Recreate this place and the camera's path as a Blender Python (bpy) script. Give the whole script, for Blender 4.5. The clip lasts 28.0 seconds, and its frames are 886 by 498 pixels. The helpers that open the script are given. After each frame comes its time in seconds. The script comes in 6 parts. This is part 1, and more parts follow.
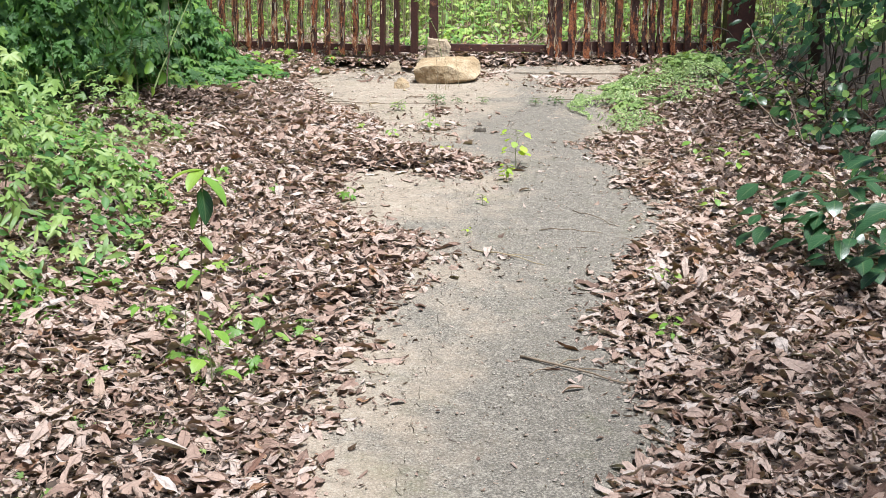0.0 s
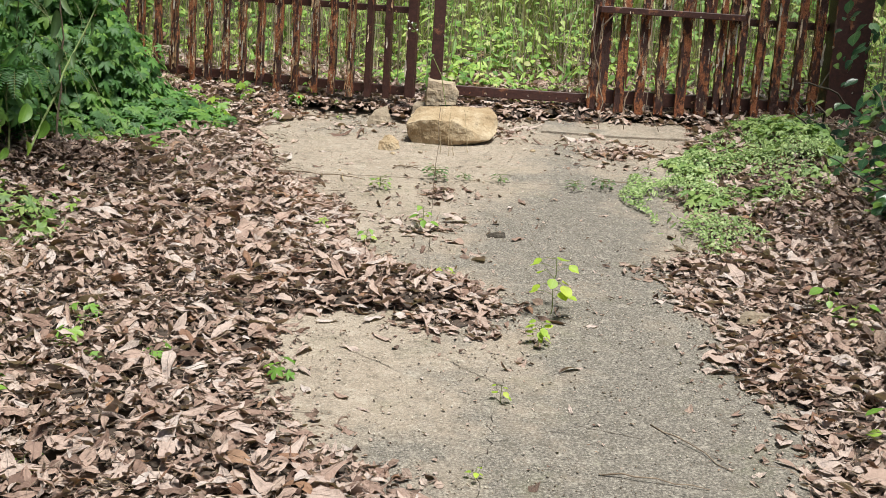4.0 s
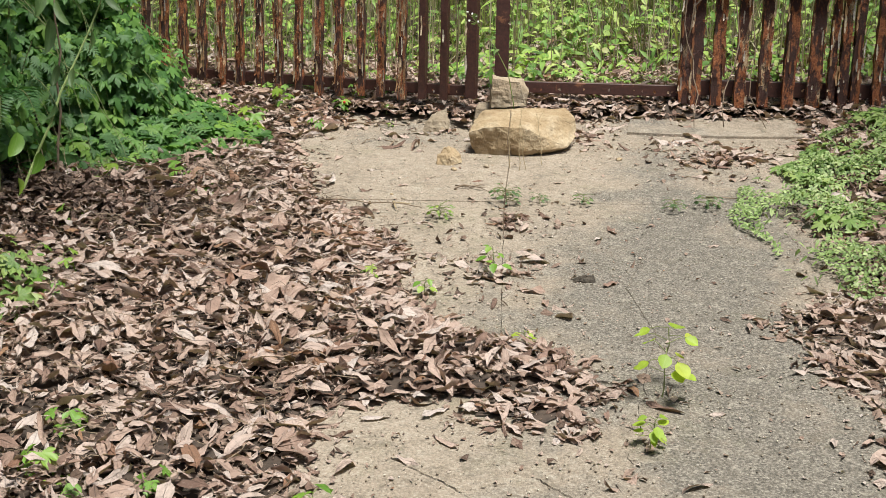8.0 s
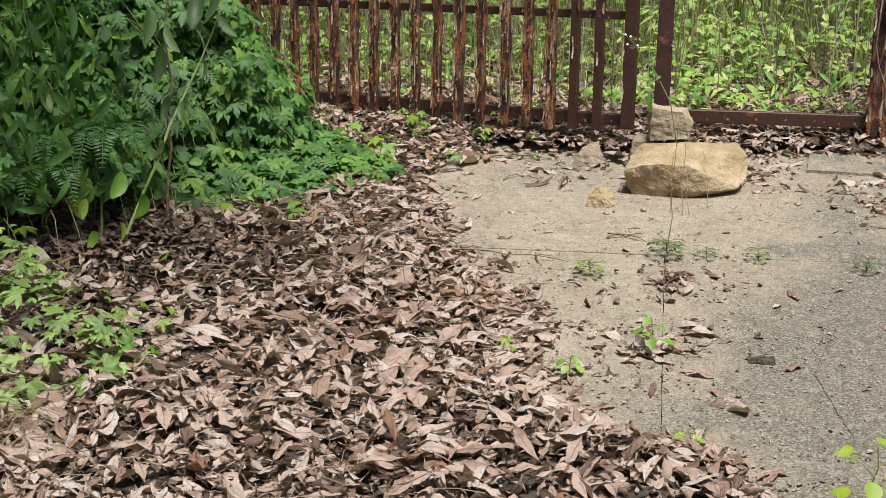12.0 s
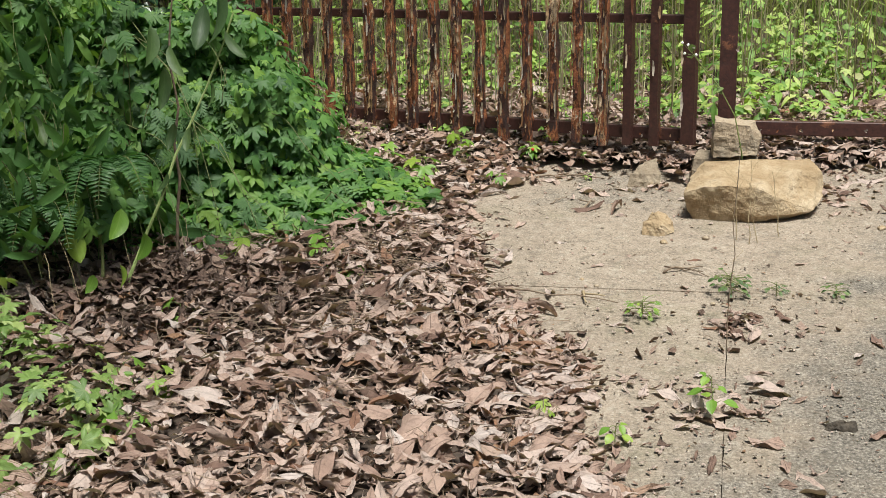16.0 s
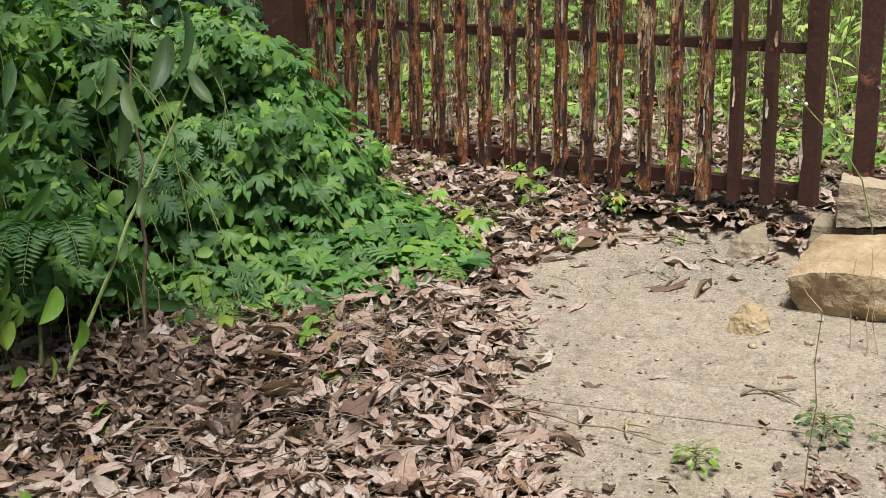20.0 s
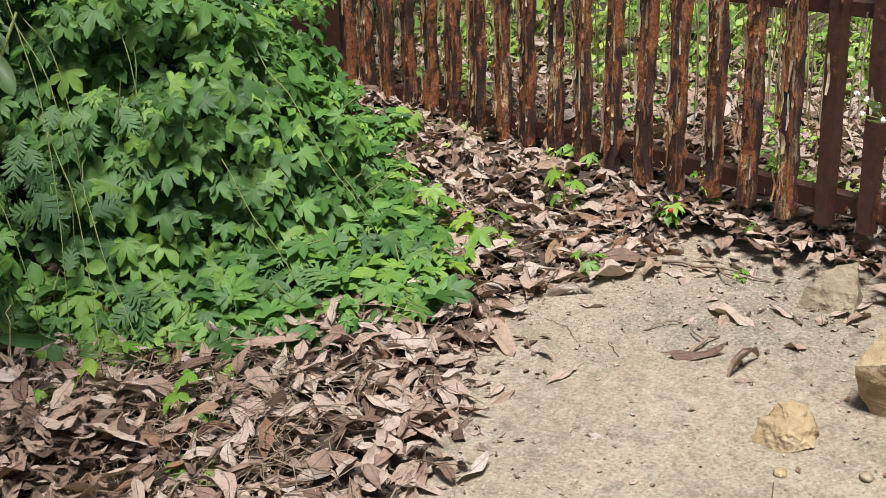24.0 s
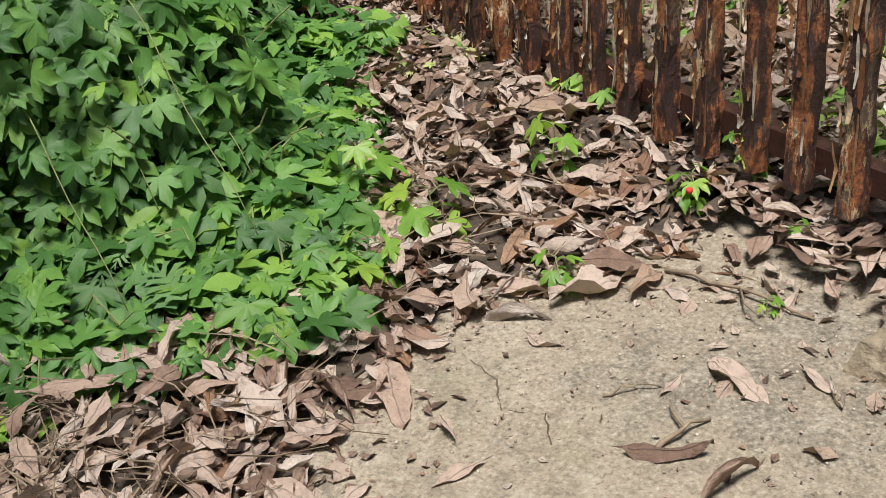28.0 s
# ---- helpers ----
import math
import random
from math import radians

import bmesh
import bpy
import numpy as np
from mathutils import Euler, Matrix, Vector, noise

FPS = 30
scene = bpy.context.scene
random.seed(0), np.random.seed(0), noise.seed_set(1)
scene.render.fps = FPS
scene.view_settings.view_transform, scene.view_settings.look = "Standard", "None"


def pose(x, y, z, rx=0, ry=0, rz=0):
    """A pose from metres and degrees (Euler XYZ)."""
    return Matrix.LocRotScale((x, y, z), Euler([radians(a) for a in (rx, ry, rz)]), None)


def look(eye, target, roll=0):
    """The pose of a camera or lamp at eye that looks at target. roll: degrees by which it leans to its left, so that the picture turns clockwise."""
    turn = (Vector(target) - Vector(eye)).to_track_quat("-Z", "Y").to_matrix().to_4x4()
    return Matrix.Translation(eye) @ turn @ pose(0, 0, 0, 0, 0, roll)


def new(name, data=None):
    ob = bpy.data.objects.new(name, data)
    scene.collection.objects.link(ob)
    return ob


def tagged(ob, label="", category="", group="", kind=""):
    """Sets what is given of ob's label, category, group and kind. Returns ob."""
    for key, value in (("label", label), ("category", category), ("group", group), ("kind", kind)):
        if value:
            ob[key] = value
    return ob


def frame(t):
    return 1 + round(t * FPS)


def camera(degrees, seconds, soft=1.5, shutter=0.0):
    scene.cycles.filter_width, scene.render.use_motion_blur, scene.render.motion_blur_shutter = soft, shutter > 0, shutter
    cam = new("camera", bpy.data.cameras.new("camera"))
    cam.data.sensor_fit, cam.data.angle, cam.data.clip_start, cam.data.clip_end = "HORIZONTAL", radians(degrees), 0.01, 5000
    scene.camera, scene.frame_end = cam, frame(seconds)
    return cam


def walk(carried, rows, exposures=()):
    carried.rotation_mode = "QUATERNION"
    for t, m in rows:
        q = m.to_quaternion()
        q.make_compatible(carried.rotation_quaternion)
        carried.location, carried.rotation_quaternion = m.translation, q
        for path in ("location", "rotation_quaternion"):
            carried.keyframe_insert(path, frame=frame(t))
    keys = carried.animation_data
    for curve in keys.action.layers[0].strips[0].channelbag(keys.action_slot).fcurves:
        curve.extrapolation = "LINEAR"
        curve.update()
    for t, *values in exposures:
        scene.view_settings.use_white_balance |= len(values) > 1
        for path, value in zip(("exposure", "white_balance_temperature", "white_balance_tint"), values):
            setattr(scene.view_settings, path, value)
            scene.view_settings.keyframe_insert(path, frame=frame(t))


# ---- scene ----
cam = camera(39.1, 28.0, 0.75)
# seconds, place in metres, then yaw, pitch and roll in degrees
ROWS = [
    (0.0, 0.0093, 0.0033, 1.5676, 0.09, -12.04, -0.75),
    (0.5, 0.0130, 0.4141, 1.6049, 1.14, -12.64, -0.81),
    (1.0, -0.0125, 0.8017, 1.5981, 1.14, -13.42, -0.93),
    (1.5, -0.0198, 1.2023, 1.6292, 0.98, -13.80, -1.53),
    (2.0, 0.0230, 1.5957, 1.6698, 1.25, -14.46, -2.27),
    (2.5, -0.0009, 1.9430, 1.6573, 1.29, -15.32, -2.91),
    (3.0, -0.0478, 2.2004, 1.6807, 1.09, -15.38, -3.35),
    (3.5, -0.0358, 2.3404, 1.7112, 0.85, -14.09, -3.56),
    (4.0, -0.0183, 2.4263, 1.7359, 0.41, -12.48, -3.67),
    (4.5, -0.0053, 2.4995, 1.7424, 0.29, -11.53, -3.64),
    (6.5, -0.1081, 2.9745, 1.7595, 0.11, -13.11, -2.47),
    (7.0, -0.1153, 3.0864, 1.7544, 0.53, -13.34, -2.10),
    (7.5, -0.0842, 3.2537, 1.7730, 1.76, -13.51, -1.64),
    (8.0, -0.0533, 3.3971, 1.7950, 2.97, -14.04, -1.26),
    (8.5, -0.0614, 3.5533, 1.7924, 3.37, -14.40, -0.99),
    (9.0, -0.1093, 3.7409, 1.8011, 3.36, -14.39, -0.92),
    (9.5, -0.1439, 3.8676, 1.8113, 3.68, -13.88, -1.12),
    (10.0, -0.1234, 3.9404, 1.8344, 4.95, -13.42, -1.30),
    (10.5, -0.0844, 3.9947, 1.8360, 6.51, -13.34, -1.28),
    (11.0, -0.0779, 4.0028, 1.8278, 7.79, -13.60, -1.08),
    (11.5, -0.0893, 3.9959, 1.8282, 8.80, -13.95, -0.92),
    (12.0, -0.0922, 4.0119, 1.8259, 9.83, -13.95, -0.70),
    (12.5, -0.0785, 4.0323, 1.8283, 10.92, -13.63, -0.41),
    (13.0, -0.0532, 4.0623, 1.8433, 11.95, -13.38, 0.04),
    (13.5, -0.0262, 4.0865, 1.8506, 12.94, -13.34, 0.49),
    (15.5, -0.0441, 4.3703, 1.8479, 13.12, -13.73, 0.85),
    (16.0, -0.0502, 4.4859, 1.8463, 12.97, -14.08, 0.93),
    (16.5, -0.0135, 4.6355, 1.8640, 13.95, -13.92, 1.00),
    (17.0, 0.0492, 4.8143, 1.8869, 15.37, -13.80, 1.04),
    (17.5, 0.0975, 4.9054, 1.8903, 16.33, -14.11, 1.01),
    (18.0, 0.1116, 4.9736, 1.8943, 16.83, -14.26, 0.73),
    (18.5, 0.1226, 5.1061, 1.9028, 17.75, -14.21, 0.63),
    (19.0, 0.1267, 5.2462, 1.9200, 18.85, -14.34, 0.70),
    (19.5, 0.1234, 5.3293, 1.9294, 20.08, -14.73, 0.81),
    (20.0, 0.1564, 5.4745, 1.9295, 21.95, -15.01, 0.96),
    (20.5, 0.2203, 5.6541, 1.9443, 23.91, -15.27, 1.12),
    (21.0, 0.2448, 5.7697, 1.9573, 25.11, -15.66, 1.12),
    (21.5, 0.2252, 5.9232, 1.9543, 25.48, -16.09, 1.10),
    (23.5, 0.2983, 6.5318, 1.9699, 32.08, -18.32, 1.43),
    (24.0, 0.3299, 6.6591, 1.9478, 33.20, -19.29, 1.46),
    (24.5, 0.3250, 6.8283, 1.9531, 34.73, -20.14, 1.93),
    (25.0, 0.2928, 6.9326, 1.9575, 36.15, -21.01, 2.47),
    (25.5, 0.2754, 7.0159, 1.9493, 37.73, -21.96, 2.94),
    (26.0, 0.2765, 7.1583, 1.9505, 39.42, -22.94, 3.38),
    (26.5, 0.3039, 7.2951, 1.9437, 40.23, -24.32, 3.74),
    (27.0, 0.3089, 7.4077, 1.9111, 40.39, -25.93, 3.78),
    (27.5, 0.2548, 7.5775, 1.8831, 41.09, -26.80, 3.72),
    (28.0, 0.1944, 7.7107, 1.8932, 41.73, -26.57, 3.41),
]
EXPOSURES = [(0.0, 0.98, 5700, 7), (1.0, 0.82, 5720, 6), (2.5, 0.68, 5850, 5), (4.0, 0.69, 6080, 5), (8.0, 0.63, 6200, 5), (10.5, 0.55, 6150, 5), (18.0, 0.59, 6200, 5), (21.0, 0.66, 6200, 5), (26.0, 0.72, 6200, 5), (27.0, 0.72, 6120, 5), (28.0, 0.60, 6220, 5)]
walk(cam, [(t, pose(x, y, z, 90 + pitch, roll, yaw)) for t, x, y, z, yaw, pitch, roll in ROWS], EXPOSURES)

# ---- world and sun ----
world = bpy.data.worlds.new("sky")
scene.world = world
world.use_nodes = True
wn, wl = world.node_tree.nodes, world.node_tree.links
sky = wn.new("ShaderNodeTexSky")
sky.sky_type, sky.sun_disc = "NISHITA", False
SUN_UP, SUN_ROUND = 70.0, 145.0
sky.sun_elevation, sky.sun_rotation = radians(SUN_UP), radians(SUN_ROUND)
sky.air_density, sky.dust_density, sky.ozone_density = 1.0, 4.0, 1.0
wn["Background"].inputs["Strength"].default_value = 0.040
wl.new(sky.outputs["Color"], wn["Background"].inputs["Color"])
sun_data = bpy.data.lights.new("sun", "SUN")
sun_data.energy, sun_data.angle, sun_data.color = 4.5, radians(16), (1.0, 0.95, 0.87)
sun = new("sun", sun_data)
away = Vector((math.sin(radians(SUN_ROUND)) * math.cos(radians(SUN_UP)), math.cos(radians(SUN_ROUND)) * math.cos(radians(SUN_UP)), math.sin(radians(SUN_UP))))
sun.matrix_world = look((0, 6, 12), Vector((0, 6, 12)) - away)


# ---- materials ----
class Nodes:
    """Short hand for a node material."""

    def __init__(self, name, rough=0.8):
        self.mat = bpy.data.materials.new(name)
        self.mat.use_nodes = True
        self.t = self.mat.node_tree
        self.bsdf = self.t.nodes["Principled BSDF"]
        self.bsdf.inputs["Roughness"].default_value = rough
        self.out = self.t.nodes["Material Output"]
        self.geo = None

    def n(self, kind, **given):
        node = self.t.nodes.new("ShaderNode" + kind)
        for key, value in given.items():
            node.inputs[key.replace("_", " ")].default_value = value
        return node

    def link(self, a, b):
        self.t.links.new(a, b)

    def place(self):
        if self.geo is None:
            self.geo = self.n("NewGeometry")
        return self.geo.outputs["Position"]

    def noise(self, scale, detail=4.0, rough=0.6, vector=None):
        node = self.n("TexNoise", Scale=scale, Detail=detail, Roughness=rough)
        self.link(vector or self.place(), node.inputs["Vector"])
        return node.outputs["Fac"]

    def ramp(self, fac, *stops):
        node = self.n("ValToRGB")
        el = node.color_ramp.elements
        while len(el) < len(stops):
            el.new(0.5)
        for e, (p, c) in zip(el, stops):
            e.position = p
            e.color = (*c, 1) if isinstance(c, tuple) else (c, c, c, 1)
        self.link(fac, node.inputs["Fac"])
        return node.outputs["Color"]

    def mix(self, fac, a, b, blend="MIX"):
        node = self.t.nodes.new("ShaderNodeMix")
        node.data_type, node.blend_type = "RGBA", blend
        for sock, v in ((node.inputs[0], fac), (node.inputs[6], a), (node.inputs[7], b)):
            if isinstance(v, (int, float)):
                sock.default_value = v
            elif isinstance(v, tuple):
                sock.default_value = (*v, 1)
            else:
                self.link(v, sock)
        return node.outputs[2]

    def math(self, op, a, b=0.0):
        node = self.t.nodes.new("ShaderNodeMath")
        node.operation = op
        for sock, v in zip(node.inputs, (a, b)):
            if isinstance(v, (int, float)):
                sock.default_value = v
            else:
                self.link(v, sock)
        return node.outputs[0]

    def bump(self, height, strength=0.4, distance=0.01):
        node = self.n("Bump", Strength=strength, Distance=distance)
        self.link(height, node.inputs["Height"])
        self.link(node.outputs["Normal"], self.bsdf.inputs["Normal"])

    def done(self, color):
        self.link(color, self.bsdf.inputs["Base Color"])
        return self.mat


def concrete_material():
    m = Nodes("weathered concrete", 0.92)
    broad = m.noise(0.9, 3)
    mid = m.noise(4.5, 5)
    fine = m.noise(38, 7, 0.72)
    grit = m.noise(130, 5, 0.72)
    sand = m.ramp(mid, (0.3, (0.30, 0.238, 0.180)), (0.7, (0.40, 0.325, 0.252)))
    sand = m.mix(m.ramp(grit, (0.36, 0.7), (0.475, 0.0)), sand, (0.12, 0.098, 0.07))
    sand = m.mix(m.ramp(fine, (0.36, 0.6), (0.50, 0.0)), sand, (0.19, 0.155, 0.115))
    sand = m.mix(m.ramp(grit, (0.54, 0.0), (0.65, 0.6)), sand, (0.56, 0.49, 0.40))
    grey = m.ramp(grit, (0.34, (0.040, 0.037, 0.031)), (0.47, (0.130, 0.113, 0.094)), (0.55, (0.225, 0.198, 0.164)), (0.66, (0.41, 0.37, 0.31)))
    grey = m.mix(m.ramp(fine, (0.36, 0.45), (0.5, 0.0)), grey, (0.09, 0.082, 0.070))
    # grey, worn strip along the drive where less sand lies
    sep = m.n("SeparateXYZ")
    m.link(m.place(), sep.inputs[0])
    across = m.math("SUBTRACT", sep.outputs[0], 0.66)
    strip = m.math("SUBTRACT", 0.98, m.math("MULTIPLY", m.math("ABSOLUTE", across), 1.0))
    far = m.math("MULTIPLY", m.math("MAXIMUM", m.math("SUBTRACT", sep.outputs[1], 7.9), 0.0), 0.38)
    wear = m.math("ADD", m.math("SUBTRACT", strip, far), m.math("MULTIPLY", m.math("SUBTRACT", broad, 0.5), 1.5))
    near = m.math("MULTIPLY", m.math("MINIMUM", m.math("MAXIMUM", m.math("SUBTRACT", 5.6, sep.outputs[1]), 0.0), 1.2), 0.22)
    wear = m.math("ADD", wear, near)
    wear = m.math("ADD", wear, m.math("MULTIPLY", m.math("SUBTRACT", mid, 0.5), 1.7))
    wear = m.math("ADD", wear, m.math("MULTIPLY", m.math("SUBTRACT", fine, 0.5), 0.9))
    # a bare grey patch in front of the gate
    dx, dy = m.math("ADD", sep.outputs[0], 0.50), m.math("MULTIPLY", m.math("SUBTRACT", sep.outputs[1], 9.16), 1.5)
    gap = m.math("SQRT", m.math("ADD", m.math("MULTIPLY", dx, dx), m.math("MULTIPLY", dy, dy)))
    bare = m.math("ADD", m.math("SUBTRACT", 0.62, gap), m.math("MULTIPLY", m.math("SUBTRACT", mid, 0.5), 1.6))
    wear = m.math("MAXIMUM", wear, m.math("MINIMUM", m.math("ADD", bare, m.math("MULTIPLY", m.math("SUBTRACT", fine, 0.5), 1.2)), 0.62))
    col = m.mix(m.ramp(wear, (0.28, 0.0), (0.75, 0.92)), sand, grey)
    stone = m.n("TexVoronoi", Scale=60.0)
    m.link(m.place(), stone.inputs["Vector"])
    pick = m.n("SeparateXYZ")
    m.link(stone.outputs["Color"], pick.inputs[0])
    chosen = m.math("MULTIPLY", m.ramp(stone.outputs["Distance"], (0.22, 1.0), (0.34, 0.0)), m.ramp(pick.outputs[0], (0.62, 0.0), (0.66, 0.35)))
    col = m.mix(chosen, col, m.ramp(pick.outputs[1], (0.1, (0.16, 0.135, 0.105)), (0.5, (0.30, 0.26, 0.205)), (0.95, (0.52, 0.46, 0.38))))
    col = m.mix(m.ramp(m.noise(17, 6, 0.78), (0.52, 0.0), (0.66, 0.62)), col, (0.12, 0.100, 0.075))
    col = m.mix(m.ramp(m.noise(24, 6, 0.8), (0.54, 0.0), (0.68, 0.5)), col, (0.50, 0.445, 0.365))
    # faint moss
    col = m.mix(m.ramp(m.noise(3.1, 6, 0.75), (0.56, 0.0), (0.75, 0.4)), col, (0.125, 0.13, 0.055))
    rough = m.math("ADD", m.math("MULTIPLY", fine, 0.8), m.math("MULTIPLY", grit, 0.6))
    m.bump(m.math("ADD", rough, m.math("MULTIPLY", chosen, 0.25)), 0.8, 0.013)
    return m.done(col)


def soil_material():
    m = Nodes("leaf mould soil", 0.95)
    col = m.ramp(m.noise(14, 6, 0.7), (0.3, (0.040, 0.028, 0.019)), (0.55, (0.11, 0.08, 0.054)), (0.8, (0.22, 0.165, 0.115)))
    col = m.mix(m.ramp(m.noise(1.7, 4), (0.5, 0.0), (0.75, 0.35)), col, (0.055, 0.075, 0.025))
    m.bump(m.noise(45, 5, 0.7), 0.8, 0.02)
    return m.done(col)


def island(m, fallback=False):
    m.place()
    return m.geo.outputs["Random Per Island"]


def uv_parts(m):
    node = m.t.nodes.new("ShaderNodeUVMap")
    node.uv_map = "leaf"
    sep = m.n("SeparateXYZ")
    m.link(node.outputs["UV"], sep.inputs[0])
    return sep.outputs[0], sep.outputs[1]


def blade_material(name, stops, rough=0.5, thin=0.35, vein=0.35, single=False, spots=0.0, vein_dark=False, crinkle=False):
    """A leaf: colour by leaf, midrib and side veins along its own length, some light through it."""
    m = Nodes(name, rough)
    if single:
        info = m.n("ObjectInfo")
        who = info.outputs["Random"]
    else:
        who = island(m)
    col = m.ramp(who, *stops)
    u, v = uv_parts(m)
    mottle = m.noise(38, 5, 0.7)
    col = m.mix(m.ramp(mottle, (0.3, 0.35), (0.65, 0.0)), col, (0.5, 0.5, 0.5), "MULTIPLY")
    rib = m.ramp(m.math("ABSOLUTE", u), (0.0, 1.0), (0.10, 0.0))
    side = m.math("SINE", m.math("MULTIPLY", m.math("SUBTRACT", v, m.math("MULTIPLY", m.math("ABSOLUTE", u), 0.35)), 52.0))
    sidef = m.ramp(side, (0.80, 0.0), (1.0, 0.12 if crinkle else 0.6))
    veins = m.math("MAXIMUM", rib, sidef)
    tone = m.mix(0.5, col, (0.02, 0.015, 0.01)) if vein_dark else m.mix(0.45, col, (0.55, 0.6, 0.3))
    col = m.mix(m.math("MULTIPLY", veins, vein), col, tone)
    if spots:
        col = m.mix(m.ramp(m.noise(120, 3), (0.62, 0.0), (0.72, spots)), col, (0.045, 0.028, 0.02))
    if crinkle:
        blotch = m.noise(55, 6, 0.75)
        col = m.mix(m.ramp(blotch, (0.34, 0.45), (0.48, 0.0)), col, m.mix(0.55, col, (0.03, 0.018, 0.012)))
        col = m.mix(m.ramp(blotch, (0.56, 0.0), (0.7, 0.5)), col, m.mix(0.5, col, (0.62, 0.52, 0.43)))
        m.bump(m.math("ADD", m.math("MULTIPLY", veins, -0.5), m.math("MULTIPLY", m.noise(60, 6, 0.72), 1.8)), 0.9, 0.008)
    else:
        m.bump(m.math("ADD", m.math("MULTIPLY", veins, -0.25), m.noise(160, 3)), 0.25, 0.002)
    m.link(col, m.bsdf.inputs["Base Color"])
    if thin:
        light = m.n("BsdfTranslucent")
        m.link(m.mix(1.0, col, (1.15, 1.2, 0.55), "MULTIPLY"), light.inputs["Color"])
        both = m.n("MixShader")
        both.inputs[0].default_value = thin
        m.link(m.bsdf.outputs[0], both.inputs[1])
        m.link(light.outputs[0], both.inputs[2])
        m.link(both.outputs[0], m.out.inputs["Surface"])
    return m.mat


def rust_material():
    m = Nodes("rusted maroon paint", 0.72)
    tall = m.n("Mapping")
    tall.inputs["Scale"].default_value = (1.0, 1.0, 0.30)
    m.link(m.place(), tall.inputs["Vector"])
    vec = tall.outputs["Vector"]
    patch = m.noise(26, 6, 0.68, vec)
    fine = m.noise(110, 6, 0.72)
    paint = m.ramp(fine, (0.3, (0.022, 0.008, 0.006)), (0.75, (0.075, 0.022, 0.014)))
    rust = m.ramp(fine, (0.28, (0.09, 0.026, 0.012)), (0.45, (0.23, 0.068, 0.024)), (0.6, (0.38, 0.14, 0.048)), (0.75, (0.50, 0.25, 0.10)))
    col = m.mix(m.ramp(patch, (0.482, 0.0), (0.54, 1.0)), paint, rust)
    cream = m.noise(20, 6, 0.7, vec)
    col = m.mix(m.ramp(cream, (0.575, 0.0), (0.60, 0.95)), col, m.ramp(fine, (0.3, (0.44, 0.24, 0.11)), (0.55, (0.62, 0.45, 0.27)), (0.7, (0.66, 0.56, 0.42))))
    col = m.mix(m.ramp(m.noise(40, 5, 0.7, vec), (0.55, 0.0), (0.60, 0.85)), col, (0.026, 0.010, 0.007))
    m.bump(m.math("ADD", m.math("MULTIPLY", patch, 1.4), m.math("MULTIPLY", fine, 0.8)), 1.0, 0.010)
    return m.done(col)


def dark_rust_material():
    m = Nodes("dark maroon painted iron", 0.55)
    fine = m.noise(70, 6, 0.7)
    col = m.ramp(fine, (0.3, (0.030, 0.012, 0.010)), (0.65, (0.075, 0.026, 0.019)), (0.85, (0.13, 0.05, 0.03)))
    col = m.mix(m.ramp(m.noise(11, 5, 0.7), (0.60, 0.0), (0.66, 0.8)), col, (0.24, 0.10, 0.05))
    m.bump(fine, 0.5, 0.004)
    return m.done(col)


def flake_material():
    m = Nodes("peeling paint flakes", 0.7)
    col = m.ramp(island(m), (0.0, (0.11, 0.032, 0.018)), (0.3, (0.33, 0.13, 0.05)), (0.5, (0.54, 0.33, 0.17)), (0.75, (0.66, 0.52, 0.36)), (0.92, (0.68, 0.63, 0.55)), (1.0, (0.07, 0.022, 0.016)))
    col = m.mix(m.ramp(m.noise(80, 4), (0.4, 0.0), (0.7, 0.6)), col, (0.12, 0.05, 0.025))
    return m.done(col)


def stone_material(name, a, b, c):
    m = Nodes(name, 0.9)
    tex = m.n("TexCoord")
    vec = tex.outputs["Object"]
    layer = m.noise(7, 6, 0.65, vec)
    fine = m.noise(45, 6, 0.7, vec)
    col = m.ramp(layer, (0.32, a), (0.50, b), (0.62, c))
    col = m.mix(m.ramp(fine, (0.35, 0.45), (0.6, 0.0)), col, (0.6, 0.55, 0.45), "MULTIPLY")
    col = m.mix(m.ramp(m.noise(14, 4, 0.7, vec), (0.62, 0.0), (0.70, 0.6)), col, (0.17, 0.12, 0.07))
    col = m.mix(m.ramp(m.noise(5, 5, 0.7, vec), (0.6, 0.0), (0.7, 0.5)), col, (0.42, 0.24, 0.09))
    m.bump(m.math("ADD", layer, m.math("MULTIPLY", fine, 0.6)), 0.9, 0.018)
    return m.done(col)


def grit_material():
    m = Nodes("loose grit", 0.9)
    return m.done(m.ramp(island(m), (0.0, (0.10, 0.078, 0.056)), (0.35, (0.21, 0.165, 0.118)), (0.7, (0.38, 0.32, 0.25)), (1.0, (0.60, 0.54, 0.46))))


def wood_material(name, a, b):
    m = Nodes(name, 0.85)
    col = m.ramp(m.noise(40, 5, 0.7), (0.3, a), (0.7, b))
    m.bump(m.noise(120, 4), 0.5, 0.004)
    return m.done(col)


